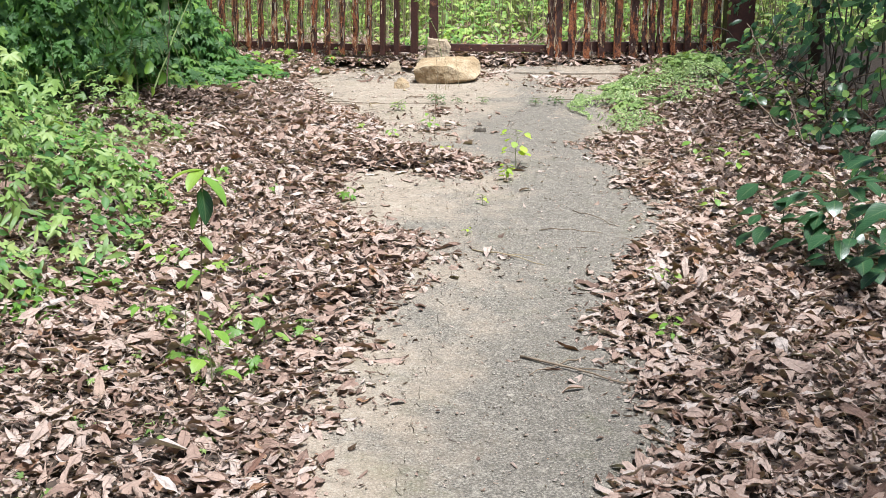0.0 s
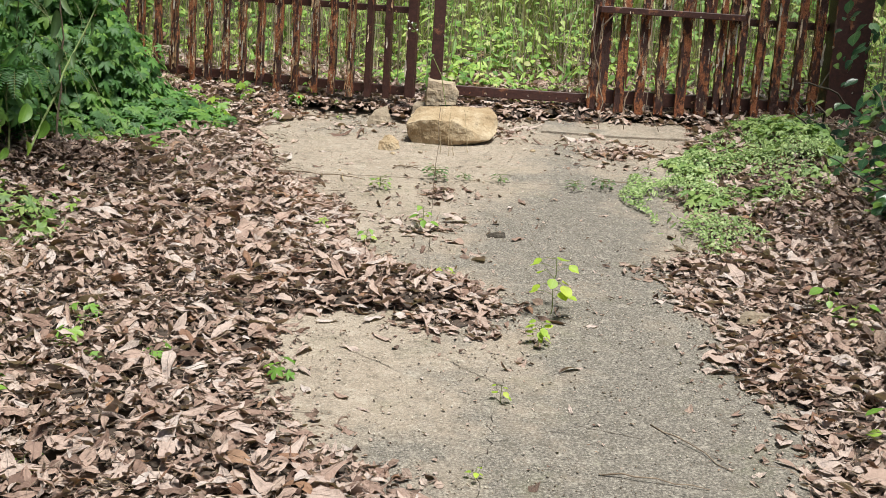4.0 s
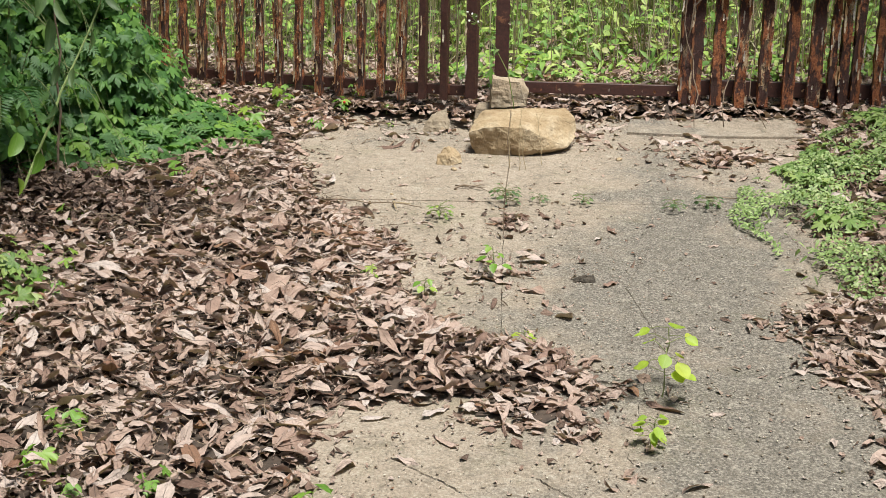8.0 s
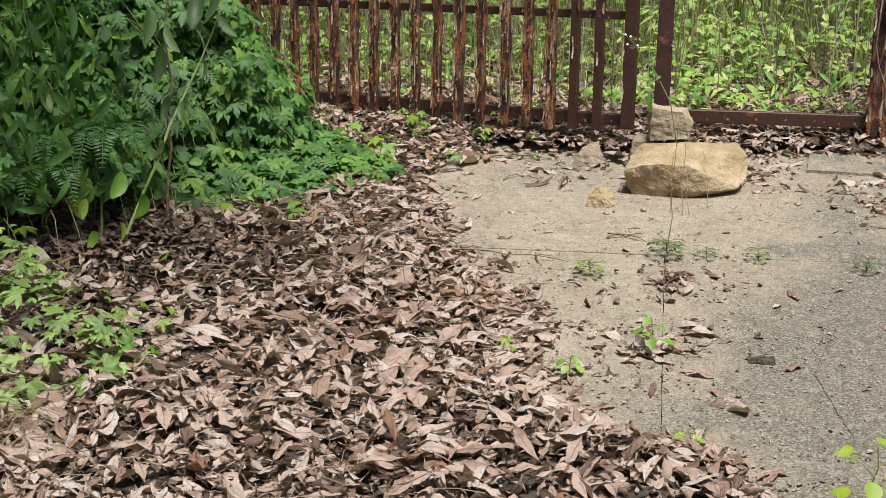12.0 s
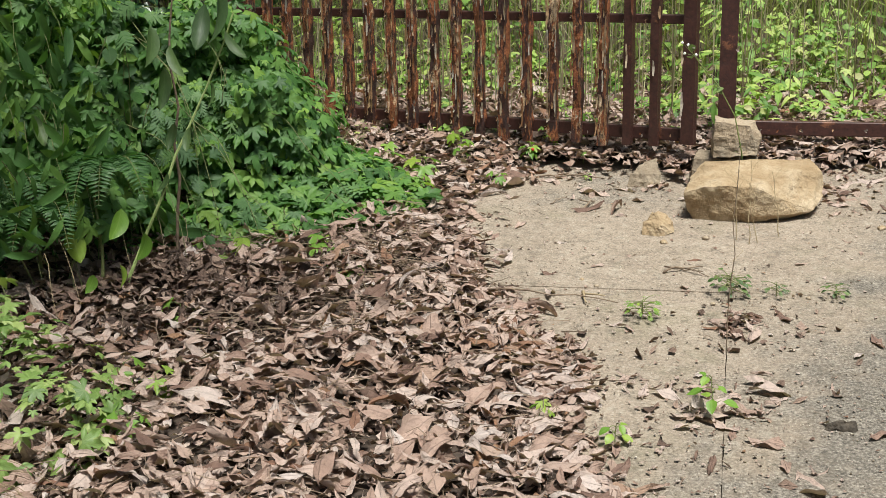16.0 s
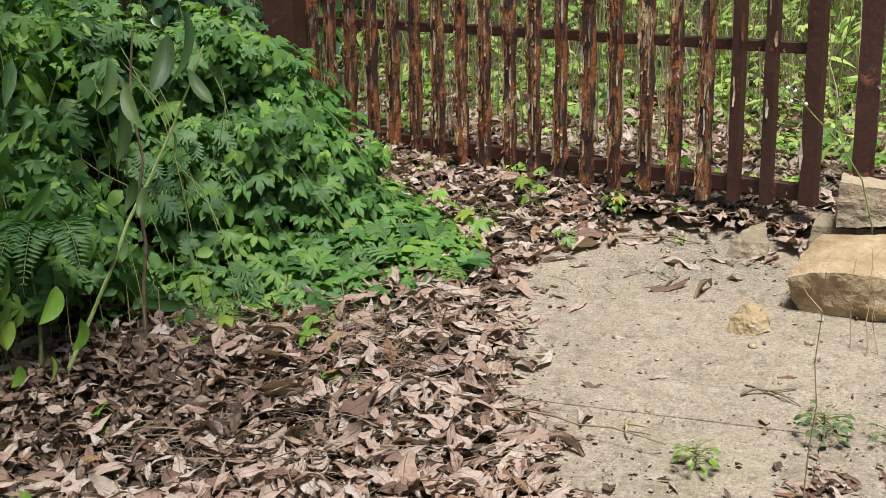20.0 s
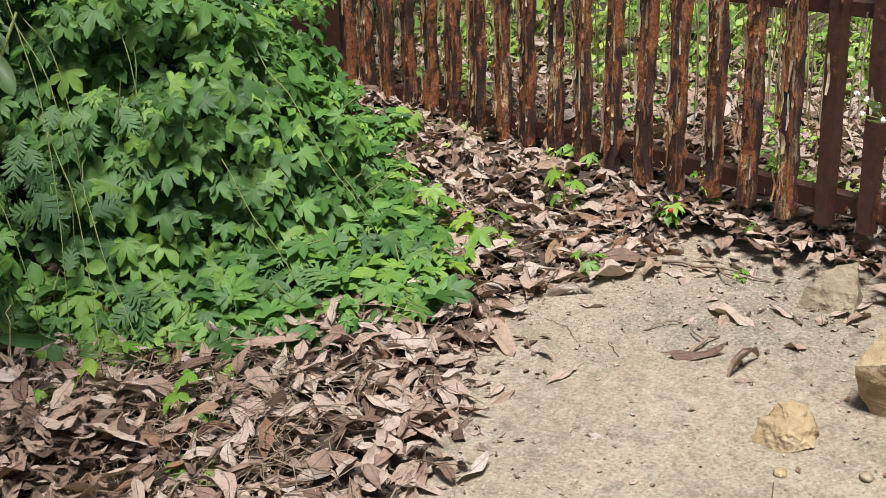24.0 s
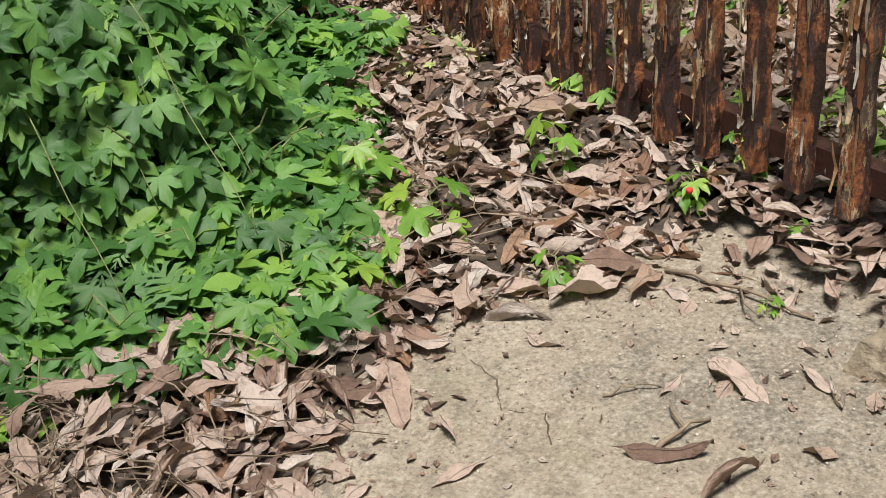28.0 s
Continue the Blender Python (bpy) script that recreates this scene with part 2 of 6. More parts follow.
CONCRETE = concrete_material()
SOIL = soil_material()
# Mould, kept dark to stand in for shade between the leaves.
MOULD_SHADE = wood_material("leaf mould, dark for gap shade", (0.022, 0.015, 0.011), (0.085, 0.058, 0.042))
DRY_STOPS = [(0.0, (0.17, 0.098, 0.072)), (0.12, (0.33, 0.208, 0.158)), (0.34, (0.50, 0.348, 0.278)), (0.60, (0.585, 0.435, 0.365)), (0.84, (0.635, 0.50, 0.435)), (0.93, (0.66, 0.555, 0.505)), (0.96, (0.38, 0.21, 0.115)), (1.0, (0.25, 0.13, 0.09))]
DRY = blade_material("dry fallen leaf", DRY_STOPS, 0.72, 0.08, 0.15, spots=0.35, vein_dark=True, crinkle=True)
DRY_ONE = blade_material("dry fallen leaf, single", DRY_STOPS, 0.72, 0.08, 0.15, single=True, spots=0.35, vein_dark=True, crinkle=True)
# Damp leaves, also coloured darker to stand in for shade where they lie.
DAMP_SHADE = blade_material("damp fallen leaf, darkened for shade", [(0.0, (0.07, 0.042, 0.031)), (0.5, (0.17, 0.108, 0.080)), (0.85, (0.30, 0.20, 0.15)), (1.0, (0.44, 0.32, 0.25))], 0.6, 0.05, 0.15, spots=0.35, vein_dark=True, crinkle=True)
# Leaf pieces darker than the whole leaves, painting shade into the drift's gaps.
GAP_SHADE = blade_material("crumbled leaf pieces, darkened for gap shade", [(0.0, (0.10, 0.060, 0.043)), (0.3, (0.26, 0.168, 0.124)), (0.65, (0.46, 0.325, 0.255)), (1.0, (0.62, 0.49, 0.415))], 0.75, 0.05, 0.15, spots=0.35, vein_dark=True, crinkle=True)
VINE_STOPS = [(0.0, (0.048, 0.125, 0.030)), (0.3, (0.082, 0.195, 0.043)), (0.6, (0.118, 0.258, 0.055)), (0.85, (0.170, 0.325, 0.062)), (1.0, (0.250, 0.405, 0.068))]
VINE = blade_material("vine leaf", VINE_STOPS, 0.55, 0.36, 0.10)
SERRATE = blade_material("cut dark green leaf", [(0.0, (0.055, 0.130, 0.042)), (0.6, (0.10, 0.205, 0.065)), (1.0, (0.15, 0.27, 0.085))], 0.6, 0.3, 0.1)
STRAW = blade_material("dry standing straw", [(0.0, (0.22, 0.17, 0.09)), (0.5, (0.40, 0.34, 0.20)), (1.0, (0.56, 0.50, 0.34))], 0.7, 0.2, 0.1)
VINE_ONE = blade_material("vine leaf, single", [(0.0, (0.050, 0.130, 0.026)), (0.3, (0.085, 0.200, 0.034)), (0.65, (0.135, 0.270, 0.044)), (0.9, (0.165, 0.300, 0.044)), (1.0, (0.215, 0.335, 0.050))], 0.55, 0.36, 0.10, single=True)
DULL = blade_material("dull green weed leaf", [(0.0, (0.055, 0.105, 0.035)), (0.6, (0.105, 0.175, 0.055)), (1.0, (0.17, 0.24, 0.075))], 0.5, 0.3, 0.1, single=True)
FRESH = blade_material("fresh light green leaf", [(0.0, (0.13, 0.27, 0.035)), (0.6, (0.21, 0.38, 0.055)), (1.0, (0.34, 0.46, 0.07))], 0.45, 0.4, single=True)
YELLOW = blade_material("yellow-green seedling leaf", [(0.0, (0.30, 0.44, 0.05)), (0.6, (0.42, 0.56, 0.06)), (1.0, (0.55, 0.62, 0.10))], 0.5, 0.45, single=True)
FRESH_MANY = blade_material("light green ground cover", [(0.0, (0.108, 0.191, 0.044)), (0.5, (0.203, 0.314, 0.075)), (1.0, (0.334, 0.414, 0.132))], 0.5, 0.3)
PATCH = blade_material("pale small ground cover leaf", [(0.0, (0.11, 0.175, 0.050)), (0.45, (0.225, 0.320, 0.095)), (0.8, (0.340, 0.435, 0.165)), (1.0, (0.47, 0.525, 0.26))], 0.55, 0.25)
GLOSSY = blade_material("dark glossy shrub leaf", [(0.0, (0.014, 0.046, 0.019)), (0.6, (0.034, 0.090, 0.034)), (1.0, (0.072, 0.156, 0.042))], 0.3, 0.15)
MEADOW = blade_material("meadow herb leaf", [(0.0, (0.115, 0.235, 0.050)), (0.35, (0.240, 0.410, 0.080)), (0.7, (0.390, 0.545, 0.120)), (0.94, (0.530, 0.630, 0.190)), (1.0, (0.600, 0.560, 0.300))], 0.55, 0.4)
GRASS = blade_material("tall grass blade", [(0.0, (0.132, 0.211, 0.047)), (0.4, (0.275, 0.347, 0.094)), (0.7, (0.398, 0.421, 0.165)), (1.0, (0.518, 0.442, 0.293))], 0.55, 0.35, 0.2)
FERN = blade_material("fern frond", [(0.0, (0.05, 0.14, 0.04)), (1.0, (0.10, 0.22, 0.06))], 0.5, 0.35)
STEM = wood_material("green stem", (0.12, 0.16, 0.05), (0.24, 0.25, 0.10))
FRESH_STEM = wood_material("pale green stem", (0.22, 0.30, 0.09), (0.36, 0.44, 0.17))
DRY_STEM = wood_material("dry straw stem", (0.28, 0.21, 0.12), (0.45, 0.36, 0.22))
TWIG = wood_material("dead twig", (0.11, 0.075, 0.05), (0.30, 0.225, 0.155))
GRIT = grit_material()
BARK = wood_material("dark bark", (0.025, 0.02, 0.015), (0.09, 0.07, 0.05))
RUST = rust_material()
DARK_RUST = dark_rust_material()
FLAKE = flake_material()
SANDSTONE = stone_material("ochre sandstone", (0.29, 0.198, 0.108), (0.40, 0.295, 0.178), (0.50, 0.395, 0.268))
PALE_STONE = stone_material("pale sandstone", (0.29, 0.220, 0.148), (0.39, 0.305, 0.215), (0.46, 0.380, 0.285))
GREY_STONE = stone_material("grey brown stone", (0.19, 0.148, 0.105), (0.285, 0.225, 0.16), (0.37, 0.305, 0.225))
BERRY = wood_material("red berry skin", (0.42, 0.03, 0.018), (0.58, 0.06, 0.03))
PETAL = wood_material("white petal", (0.70, 0.70, 0.66), (0.82, 0.82, 0.78))


# ---- mesh helpers ----
rng = np.random.default_rng(7)


def gz(x, y):
    """Height of the drive's plane: it climbs towards the gate."""
    yc = np.clip(y, -14.0, 24.0)
    return -0.140 + 0.017 * np.clip(x, -12.0, 12.0) + 0.115 * yc


def part(name, bm, material, parent=None, label="", smooth=False):
    """Links a bmesh as one mesh object, under a thing or part where one is given."""
    me = bpy.data.meshes.new(name)
    bm.to_mesh(me)
    bm.free()
    return hang(name, me, material, parent, label, smooth)


def hang(name, me, material, parent=None, label="", smooth=False):
    for mat in material if isinstance(material, (list, tuple)) else [material]:
        me.materials.append(mat)
    if smooth:
        me.polygons.foreach_set("use_smooth", [True] * len(me.polygons))
    ob = new(name, me)
    if parent:
        ob.parent = parent
    if label:
        tagged(ob, label)
    return ob


def thing(name, at, label, category, group="", kind=""):
    ob = new(name)
    ob.matrix_world = at if isinstance(at, Matrix) else Matrix.Translation(at)
    ob.empty_display_size = 0.1
    return tagged(ob, label, category, group, kind)


def tri_mesh(name, verts, tris, uvs=None, smooth=False):
    """A mesh from arrays of places, triangles and, per place, a leaf coordinate."""
    me = bpy.data.meshes.new(name)
    me.vertices.add(len(verts))
    me.vertices.foreach_set("co", np.ascontiguousarray(verts, dtype=np.float32).ravel())
    me.loops.add(len(tris) * 3)
    flat = np.ascontiguousarray(tris, dtype=np.int32).ravel()
    me.loops.foreach_set("vertex_index", flat)
    me.polygons.add(len(tris))
    me.polygons.foreach_set("loop_start", np.arange(0, len(tris) * 3, 3, dtype=np.int32))
    if uvs is not None:
        layer = me.uv_layers.new(name="leaf")
        layer.data.foreach_set("uv", np.ascontiguousarray(uvs[flat], dtype=np.float32).ravel())
    if smooth:
        me.polygons.foreach_set("use_smooth", np.ones(len(tris), dtype=bool))
    me.update(calc_edges=True)
    return me


def lay(name, shapes, which, rot, pos, size, smooth=False):
    """One mesh of many copies of small shapes, each turned, sized and placed."""
    vs, ts, us, base = [], [], [], 0
    for k, (v, t, u) in enumerate(shapes):
        idx = np.nonzero(which == k)[0]
        if not len(idx):
            continue
        w = np.einsum("nij,vj->nvi", rot[idx], v) * size[idx][:, None, None] + pos[idx][:, None, :]
        n, m = len(idx), len(v)
        vs.append(w.reshape(-1, 3))
        ts.append((t[None] + (np.arange(n) * m)[:, None, None]).reshape(-1, 3) + base)
        us.append(np.tile(u, (n, 1)))
        base += n * m
    return tri_mesh(name, np.concatenate(vs), np.concatenate(ts), np.concatenate(us), smooth)


def frames(normal, spin):
    """Turns that carry a leaf's own z to the normal and spin it about that."""
    n = normal / np.linalg.norm(normal, axis=1)[:, None]
    ref = np.where(np.abs(n[:, 2:3]) > 0.9, np.array([[1.0, 0, 0]]), np.array([[0, 0, 1.0]]))
    a = np.cross(ref, n)
    a /= np.linalg.norm(a, axis=1)[:, None]
    b = np.cross(n, a)
    c, s = np.cos(spin)[:, None], np.sin(spin)[:, None]
    return np.stack([a * c + b * s, b * c - a * s, n], axis=2)


def grid_tris(rows, cols):
    out = []
    for i in range(rows - 1):
        for j in range(cols - 1):
            a = i * cols + j
            out += [(a, a + 1, a + cols + 1), (a, a + cols + 1, a + cols)]
    return np.array(out)


def long_leaf(r, length=1.0, wide=0.4, bend=0.0, cup=0.0, twist=0.0, rough=0.0, rows=7, cols=3, peak=0.5, torn=0.0, blunt=0.75):
    """A simple leaf of unit length along y, bent along its length, cupped across and twisted."""
    v, u = [], []
    wave = r.uniform(0, 6.28), r.uniform(0.5, 2.0)
    for i in range(rows):
        s = i / (rows - 1)
        w = 0.5 * wide * max(0.03, math.sin(math.pi * s ** (math.log(0.5) / math.log(peak))) ** blunt)
        ragged = [1 + torn * r.uniform(-1, 0.5), 1 + torn * r.uniform(-1, 0.5)] if 0 < i < rows - 1 else [1, 1]
        a = bend * (s - 0.5)
        if abs(bend) > 1e-3:
            y, z = math.sin(a) / bend, (1 - math.cos(a)) / bend
        else:
            y, z = s - 0.5, 0.0
        tw = twist * (s - 0.5)
        for j in range(cols):
            q = 2 * j / (cols - 1) - 1
            cx = q * w
            ang = cup * q
            x = w * (math.sin(ang) / cup if abs(cup) > 1e-3 else q) * ragged[0 if q < 0 else 1]
            zz = w * ((1 - math.cos(ang)) / cup if abs(cup) > 1e-3 else 0.0)
            zz += rough * w * abs(q) * math.sin(s * 7.5 + wave[0] + q * wave[1]) + 0.10 * rough * r.normal() * w * abs(q)
            xx, zr = x * math.cos(tw) - zz * math.sin(tw), x * math.sin(tw) + zz * math.cos(tw)
            v.append((xx, y - zr * math.sin(a), z + zr * math.cos(a)))
            u.append((q, s))
    v = np.array(v) * length
    v[:, 2] -= v[:, 2].mean()
    return v, grid_tris(rows, cols), np.array(u, dtype=float)


def lobed_leaf(r, lobes=5, cut=0.42, droop=0.3, fold=0.25):
    """A hand-shaped leaf with pointed lobes; its stalk meets at the origin and it points along y."""
    v, t, u = [(0, 0, 0)], [], [(0, 0)]
    spread = 1.62 if lobes == 5 else 1.05
    step = 2 * spread / (lobes - 1)
    rim = []
    for k in range(lobes):
        a = -spread + k * step + r.normal() * 0.04
        reach = (1.0 - 0.34 * (abs(k - (lobes - 1) / 2) / ((lobes - 1) / 2)) ** 1.3) * (1 + r.normal() * 0.05)
        half = step * 0.46
        for da, rad, uu in ((-half * 1.09, cut * reach, 1), (-half * 0.80, reach * 0.72, 0.9), (-half * 0.34, reach * 0.86, 0.6), (0, reach, 0), (half * 0.34, reach * 0.86, 0.6), (half * 0.80, reach * 0.72, 0.9)):
            rim.append((a + da, rad, uu, k))
    last = rim[-1]
    rim.append((spread + step * 0.5, cut * 0.45, 1, lobes - 1))
    mids = {}
    for a, rad, uu, k in rim:
        x, y = rad * math.sin(a), rad * math.cos(a)
        z = -droop * rad ** 2 + fold * 0.22 * uu * rad + r.normal() * 0.015
        v.append((x, y, z))
        u.append((uu, rad))
    # one inner place for each lobe's rib, so that the lobes fold along it
    for k in range(lobes):
        a = -spread + k * step
        v.append((0.5 * math.sin(a), 0.5 * math.cos(a), -droop * 0.25 - 0.02))
        u.append((0, 0.5))
        mids[k] = len(v) - 1
    for i in range(1, len(rim)):
        t.append((0, i + 1, i) if rim[i][3] != rim[i - 1][3] else (mids[rim[i - 1][3]], i + 1, i))
    for k in range(lobes):
        first = 1 + 6 * k
        t.append((0, mids[k], first))
        t.append((0, min(first + 5, len(rim)), mids[k]))
    t = [(a, c, b) for a, b, c in t]
    return np.array(v, dtype=float), np.array(t), np.array(u, dtype=float)


def tube(bm, pts, r0, r1, sides=5):
    """A tapering tube through the points."""
    pts = [Vector(p) for p in pts]
    rings = []
    for i, p in enumerate(pts):
        d = (pts[min(i + 1, len(pts) - 1)] - pts[max(i - 1, 0)]).normalized()
        a = d.cross(Vector((0.31, 0.77, 0.55))).normalized()
        b = d.cross(a)
        rad = r0 + (r1 - r0) * i / max(1, len(pts) - 1)
        rings.append([bm.verts.new(p + (a * math.cos(k * math.tau / sides) + b * math.sin(k * math.tau / sides)) * rad) for k in range(sides)])
    for lo, hi in zip(rings, rings[1:]):
        for k in range(sides):
            bm.faces.new((lo[k], lo[(k + 1) % sides], hi[(k + 1) % sides], hi[k]))
    bm.faces.new(rings[0][::-1])
    bm.faces.new(rings[-1])


def arc(p, q, sag, n=7, wob=0.0, r=random):
    p, q = Vector(p), Vector(q)
    out = []
    for i in range(n):
        s = i / (n - 1)
        w = p.lerp(q, s)
        w.z += sag * 4 * s * (1 - s)
        if 0 < i < n - 1:
            w += Vector((r.uniform(-wob, wob), r.uniform(-wob, wob), r.uniform(-wob, wob)))
        out.append(w)
    return out


def box(bm, x0, x1, y0, y1, z0, z1, bevel=0.0):
    vs = [bm.verts.new((x, y, z)) for z in (z0, z1) for x, y in ((x0, y0), (x1, y0), (x1, y1), (x0, y1))]
    fs = [bm.faces.new([vs[k] for k in f]) for f in ((3, 2, 1, 0), (4, 5, 6, 7), (0, 1, 5, 4), (1, 2, 6, 5), (2, 3, 7, 6), (3, 0, 4, 7))]
    if bevel:
        bmesh.ops.bevel(bm, geom=list({e for f in fs for e in f.edges}), offset=bevel, segments=1, affect="EDGES")
    return vs


# ---- plan ----
LEFT_Y = (-5.0, 2.0, 3.20, 3.42, 3.57, 4.00, 4.34, 4.53, 4.71, 4.87, 5.09, 5.21, 5.42, 5.53, 5.62, 5.87, 6.07, 6.29, 6.42, 6.50, 6.55, 6.73, 6.83, 6.92, 7.03, 7.13, 7.20, 7.48, 7.64, 8.02, 8.26, 8.56, 8.75, 8.95, 9.05, 9.13, 9.20, 9.45)
LEFT_X = (-0.48, -0.36, -0.35, -0.33, -0.30, -0.27, -0.21, -0.15, -0.07, -0.03, -0.02, 0.02, -0.09, -0.26, -0.35, -0.47, -0.48, -0.47, -0.45, -0.18, 0.24, 0.27, 0.10, -0.08, -0.20, -0.33, -0.40, -0.37, -0.39, -0.62, -0.77, -0.89, -0.96, -0.95, -0.92, -0.90, -0.85, -0.83)
RIGHT_Y = (-5.0, 2.0, 3.13, 3.28, 3.52, 3.76, 4.02, 4.32, 4.59, 4.84, 4.95, 5.22, 5.43, 5.82, 6.15, 6.35, 6.51, 6.65, 6.91, 7.09, 7.20, 7.58, 8.04, 8.77, 9.42)
RIGHT_X = (0.58, 0.48, 0.48, 0.54, 0.67, 0.57, 0.63, 0.50, 0.60, 0.64, 0.70, 0.82, 0.95, 0.97, 0.86, 0.97, 1.02, 0.86, 0.82, 0.78, 1.00, 1.12, 1.12, 1.24, 1.32)
BUSH_Y = (6.6, 7.2, 7.5, 7.8, 8.10, 8.27, 8.36, 8.46, 8.60, 8.75, 8.92, 9.10, 9.30, 9.6)
BUSH_X = (-2.55, -2.3, -2.12, -2.00, -1.90, -1.74, -1.60, -1.45, -1.30, -1.17, -1.14, -1.28, -1.50, -1.80)


def wobble(x, y, scale, seed):
    """A smooth random field of about -1 to 1, for arrays."""
    out = np.zeros_like(x, dtype=float)
    r = np.random.default_rng(seed)
    for k in range(6):
        a, f, p = r.uniform(0, math.tau), scale * r.uniform(0.6, 1.9), r.uniform(0, math.tau)
        out += np.sin((x * math.cos(a) + y * math.sin(a)) * f + p)
    return out / 3.2


def litter_depth(x, y):
    """How far a place lies inside the drifts of leaves, in metres; below zero it is bare."""
    left = np.interp(y, LEFT_Y, LEFT_X) - x
    right = x - np.interp(y, RIGHT_Y, RIGHT_X)
    back = y - np.where(x < -0.2, np.interp(x, (-1.2, -0.85), (9.24, 9.30)) - 0.3153 * (x + 0.34), 9.39) + 0.10 * np.exp(-((x - 0.05) / 0.4) ** 2)
    heap = np.full_like(x, -9.0)
    for hx, hy, hr in ((-0.02, 7.90, 0.07), (-0.02, 7.42, 0.10), (-0.06, 7.14, 0.07), (0.95, 8.78, 0.14), (0.24, 9.12, 0.10), (-0.30, 9.17, 0.06), (0.02, 5.06, 0.07), (0.05, 6.45, 0.12), (0.20, 6.55, 0.12), (0.75, 9.0, 0.04)):
        heap = np.maximum(heap, hr - np.hypot((x - hx) * 0.8, y - hy))
    return np.maximum(np.maximum(np.maximum(left, right), back), heap * 0.8) + 0.05 * wobble(x, y, 9.0, 3) + 0.03 * wobble(x, y, 28.0, 4)


def bank(x, y):
    """Soil and leaves heaped along the foot of the gate."""
    foot = np.where(x < -0.2, 9.366 - 0.3153 * (x + 0.34), 9.53)
    wide = np.interp(x, (-1.3, -0.85), (0.32, 0.15))
    k = np.clip((wide - (foot - y)) / (wide - 0.03), 0, 1)
    return 0.05 * k * k * (3 - 2 * k) * np.where(y > foot, 0.4 + 0.6 * np.exp(-np.abs(y - foot) / 0.6), 1.0)


def rise(x, y):
    """How far the ground stands over the drive's plane."""
    return 0.10 * np.clip(-1.6 - x, 0, 3) * np.exp(-((y - 7.5) / 3) ** 2) + 0.05 * np.clip(x - 1.7, 0, 3) * (np.abs(y - 7) < 5) + 0.16 * np.clip(y - 10.4, 0, 8) + bank(x, y)


def floor_at(x, y):
    return float(gz(x, y) + rise(np.array([float(x)]), np.array([float(y)]))[0])


CRACK = ((-0.25, -5.0), (-0.10, 3.2), (0.02, 4.7), (0.10, 5.2), (0.16, 5.6), (0.20, 5.95), (0.32, 6.35), (0.35, 6.62))


# ---- ground and drive ----
def build_ground():
    xs = np.unique(np.concatenate([np.linspace(-5, 5, 81), np.sign(np.linspace(-1, 1, 31)) * (5 + np.abs(np.linspace(-1, 1, 31)) ** 3 * 900)]))
    ys = np.unique(np.concatenate([np.linspace(0, 16, 129), 16 + np.linspace(0, 1, 14)[1:] ** 3 * 900, -np.linspace(0, 1, 14)[1:] ** 3 * 900]))
    gx, gy = np.meshgrid(xs, ys)
    drive = (np.abs(gx - 0.1) < 1.45) & (gy < 9.6) & (gy > -5.5)
    z = np.where(drive, gz(gx, gy) - 0.012, gz(gx, gy) + 0.012 * wobble(gx, gy, 3.0, 5))
    z += rise(gx, gy) - np.where(drive, bank(gx, gy), 0.0)
    v = np.stack([gx.ravel(), gy.ravel(), z.ravel()], axis=1)
    me = tri_mesh("ground", v, grid_tris(len(ys), len(xs)), smooth=True)
    tagged(hang("ground", me, SOIL), "dark soil with leaf mould under trees", "ground", kind="structure")


def slab(parent, outline, top=0.0, thick=0.06, seed=0):
    """A cast slab with a slightly broken edge, lying on the slope."""
    r = random.Random(seed)
    bm = bmesh.new()
    pts = []
    for (ax, ay), (bx, by) in zip(outline, outline[1:] + outline[:1]):
        n = max(1, int(math.hypot(bx - ax, by - ay) / 0.05))
        for i in range(n):
            s = i / n
            j = 0.0015 if i else 0.0008
            pts.append((ax + (bx - ax) * s + r.uniform(-j, j), ay + (by - ay) * s + r.uniform(-j, j)))
    vs = [bm.verts.new((x, y, gz(x, y) + top)) for x, y in pts]
    face = bm.faces.new(vs)
    if face.normal.z < 0:
        face.normal_flip()
    made = bmesh.ops.extrude_face_region(bm, geom=[face])
    for g in made["geom"]:
        if isinstance(g, bmesh.types.BMVert):
            g.co.z -= thick
    bmesh.ops.recalc_face_normals(bm, faces=bm.faces[:])
    return part("slab", bm, CONCRETE, parent)


def build_drive():
    drive = thing("driveway", (0, 0, 0), "weathered concrete driveway, cracked and partly under fallen leaves", "driveway", kind="structure")
    g = 0.0012
    r = random.Random(17)
    crack = []
    for (ax, ay), (bx, by) in zip(CRACK, CRACK[1:]):
        n = int(math.hypot(bx - ax, by - ay) / 0.03)
        crack += [(ax + (bx - ax) * i / n + r.uniform(-0.012, 0.012), ay + (by - ay) * i / n) for i in range(n)]
    crack.append(CRACK[-1])
    slab(drive, [(-1.25, -5.0)] + [(x - 0.0006, y) for x, y in crack] + [(-1.25, 6.66)], seed=1)
    slab(drive, [(x + g, y) for x, y in crack][::-1] + [(1.5, -5.0), (1.5, 8.144), (-0.04 + g, 8.166), (-0.04 + g, 6.66), (0.20, 6.64)], 0.001, seed=2)
    slab(drive, [(-1.25, 6.664), (-0.04 - g, 6.664), (-0.04 - g, 8.166), (-1.25, 8.178)], -0.001, seed=3)
    slab(drive, [(-1.25, 8.18), (1.5, 8.145), (1.5, 9.52), (-1.25, 9.52)], 0.002, seed=4)
    slab(drive, [(0.52, 9.17), (0.95, 9.12), (1.32, 9.13), (1.34, 9.46), (0.56, 9.44)], 0.014, 0.04, seed=5)


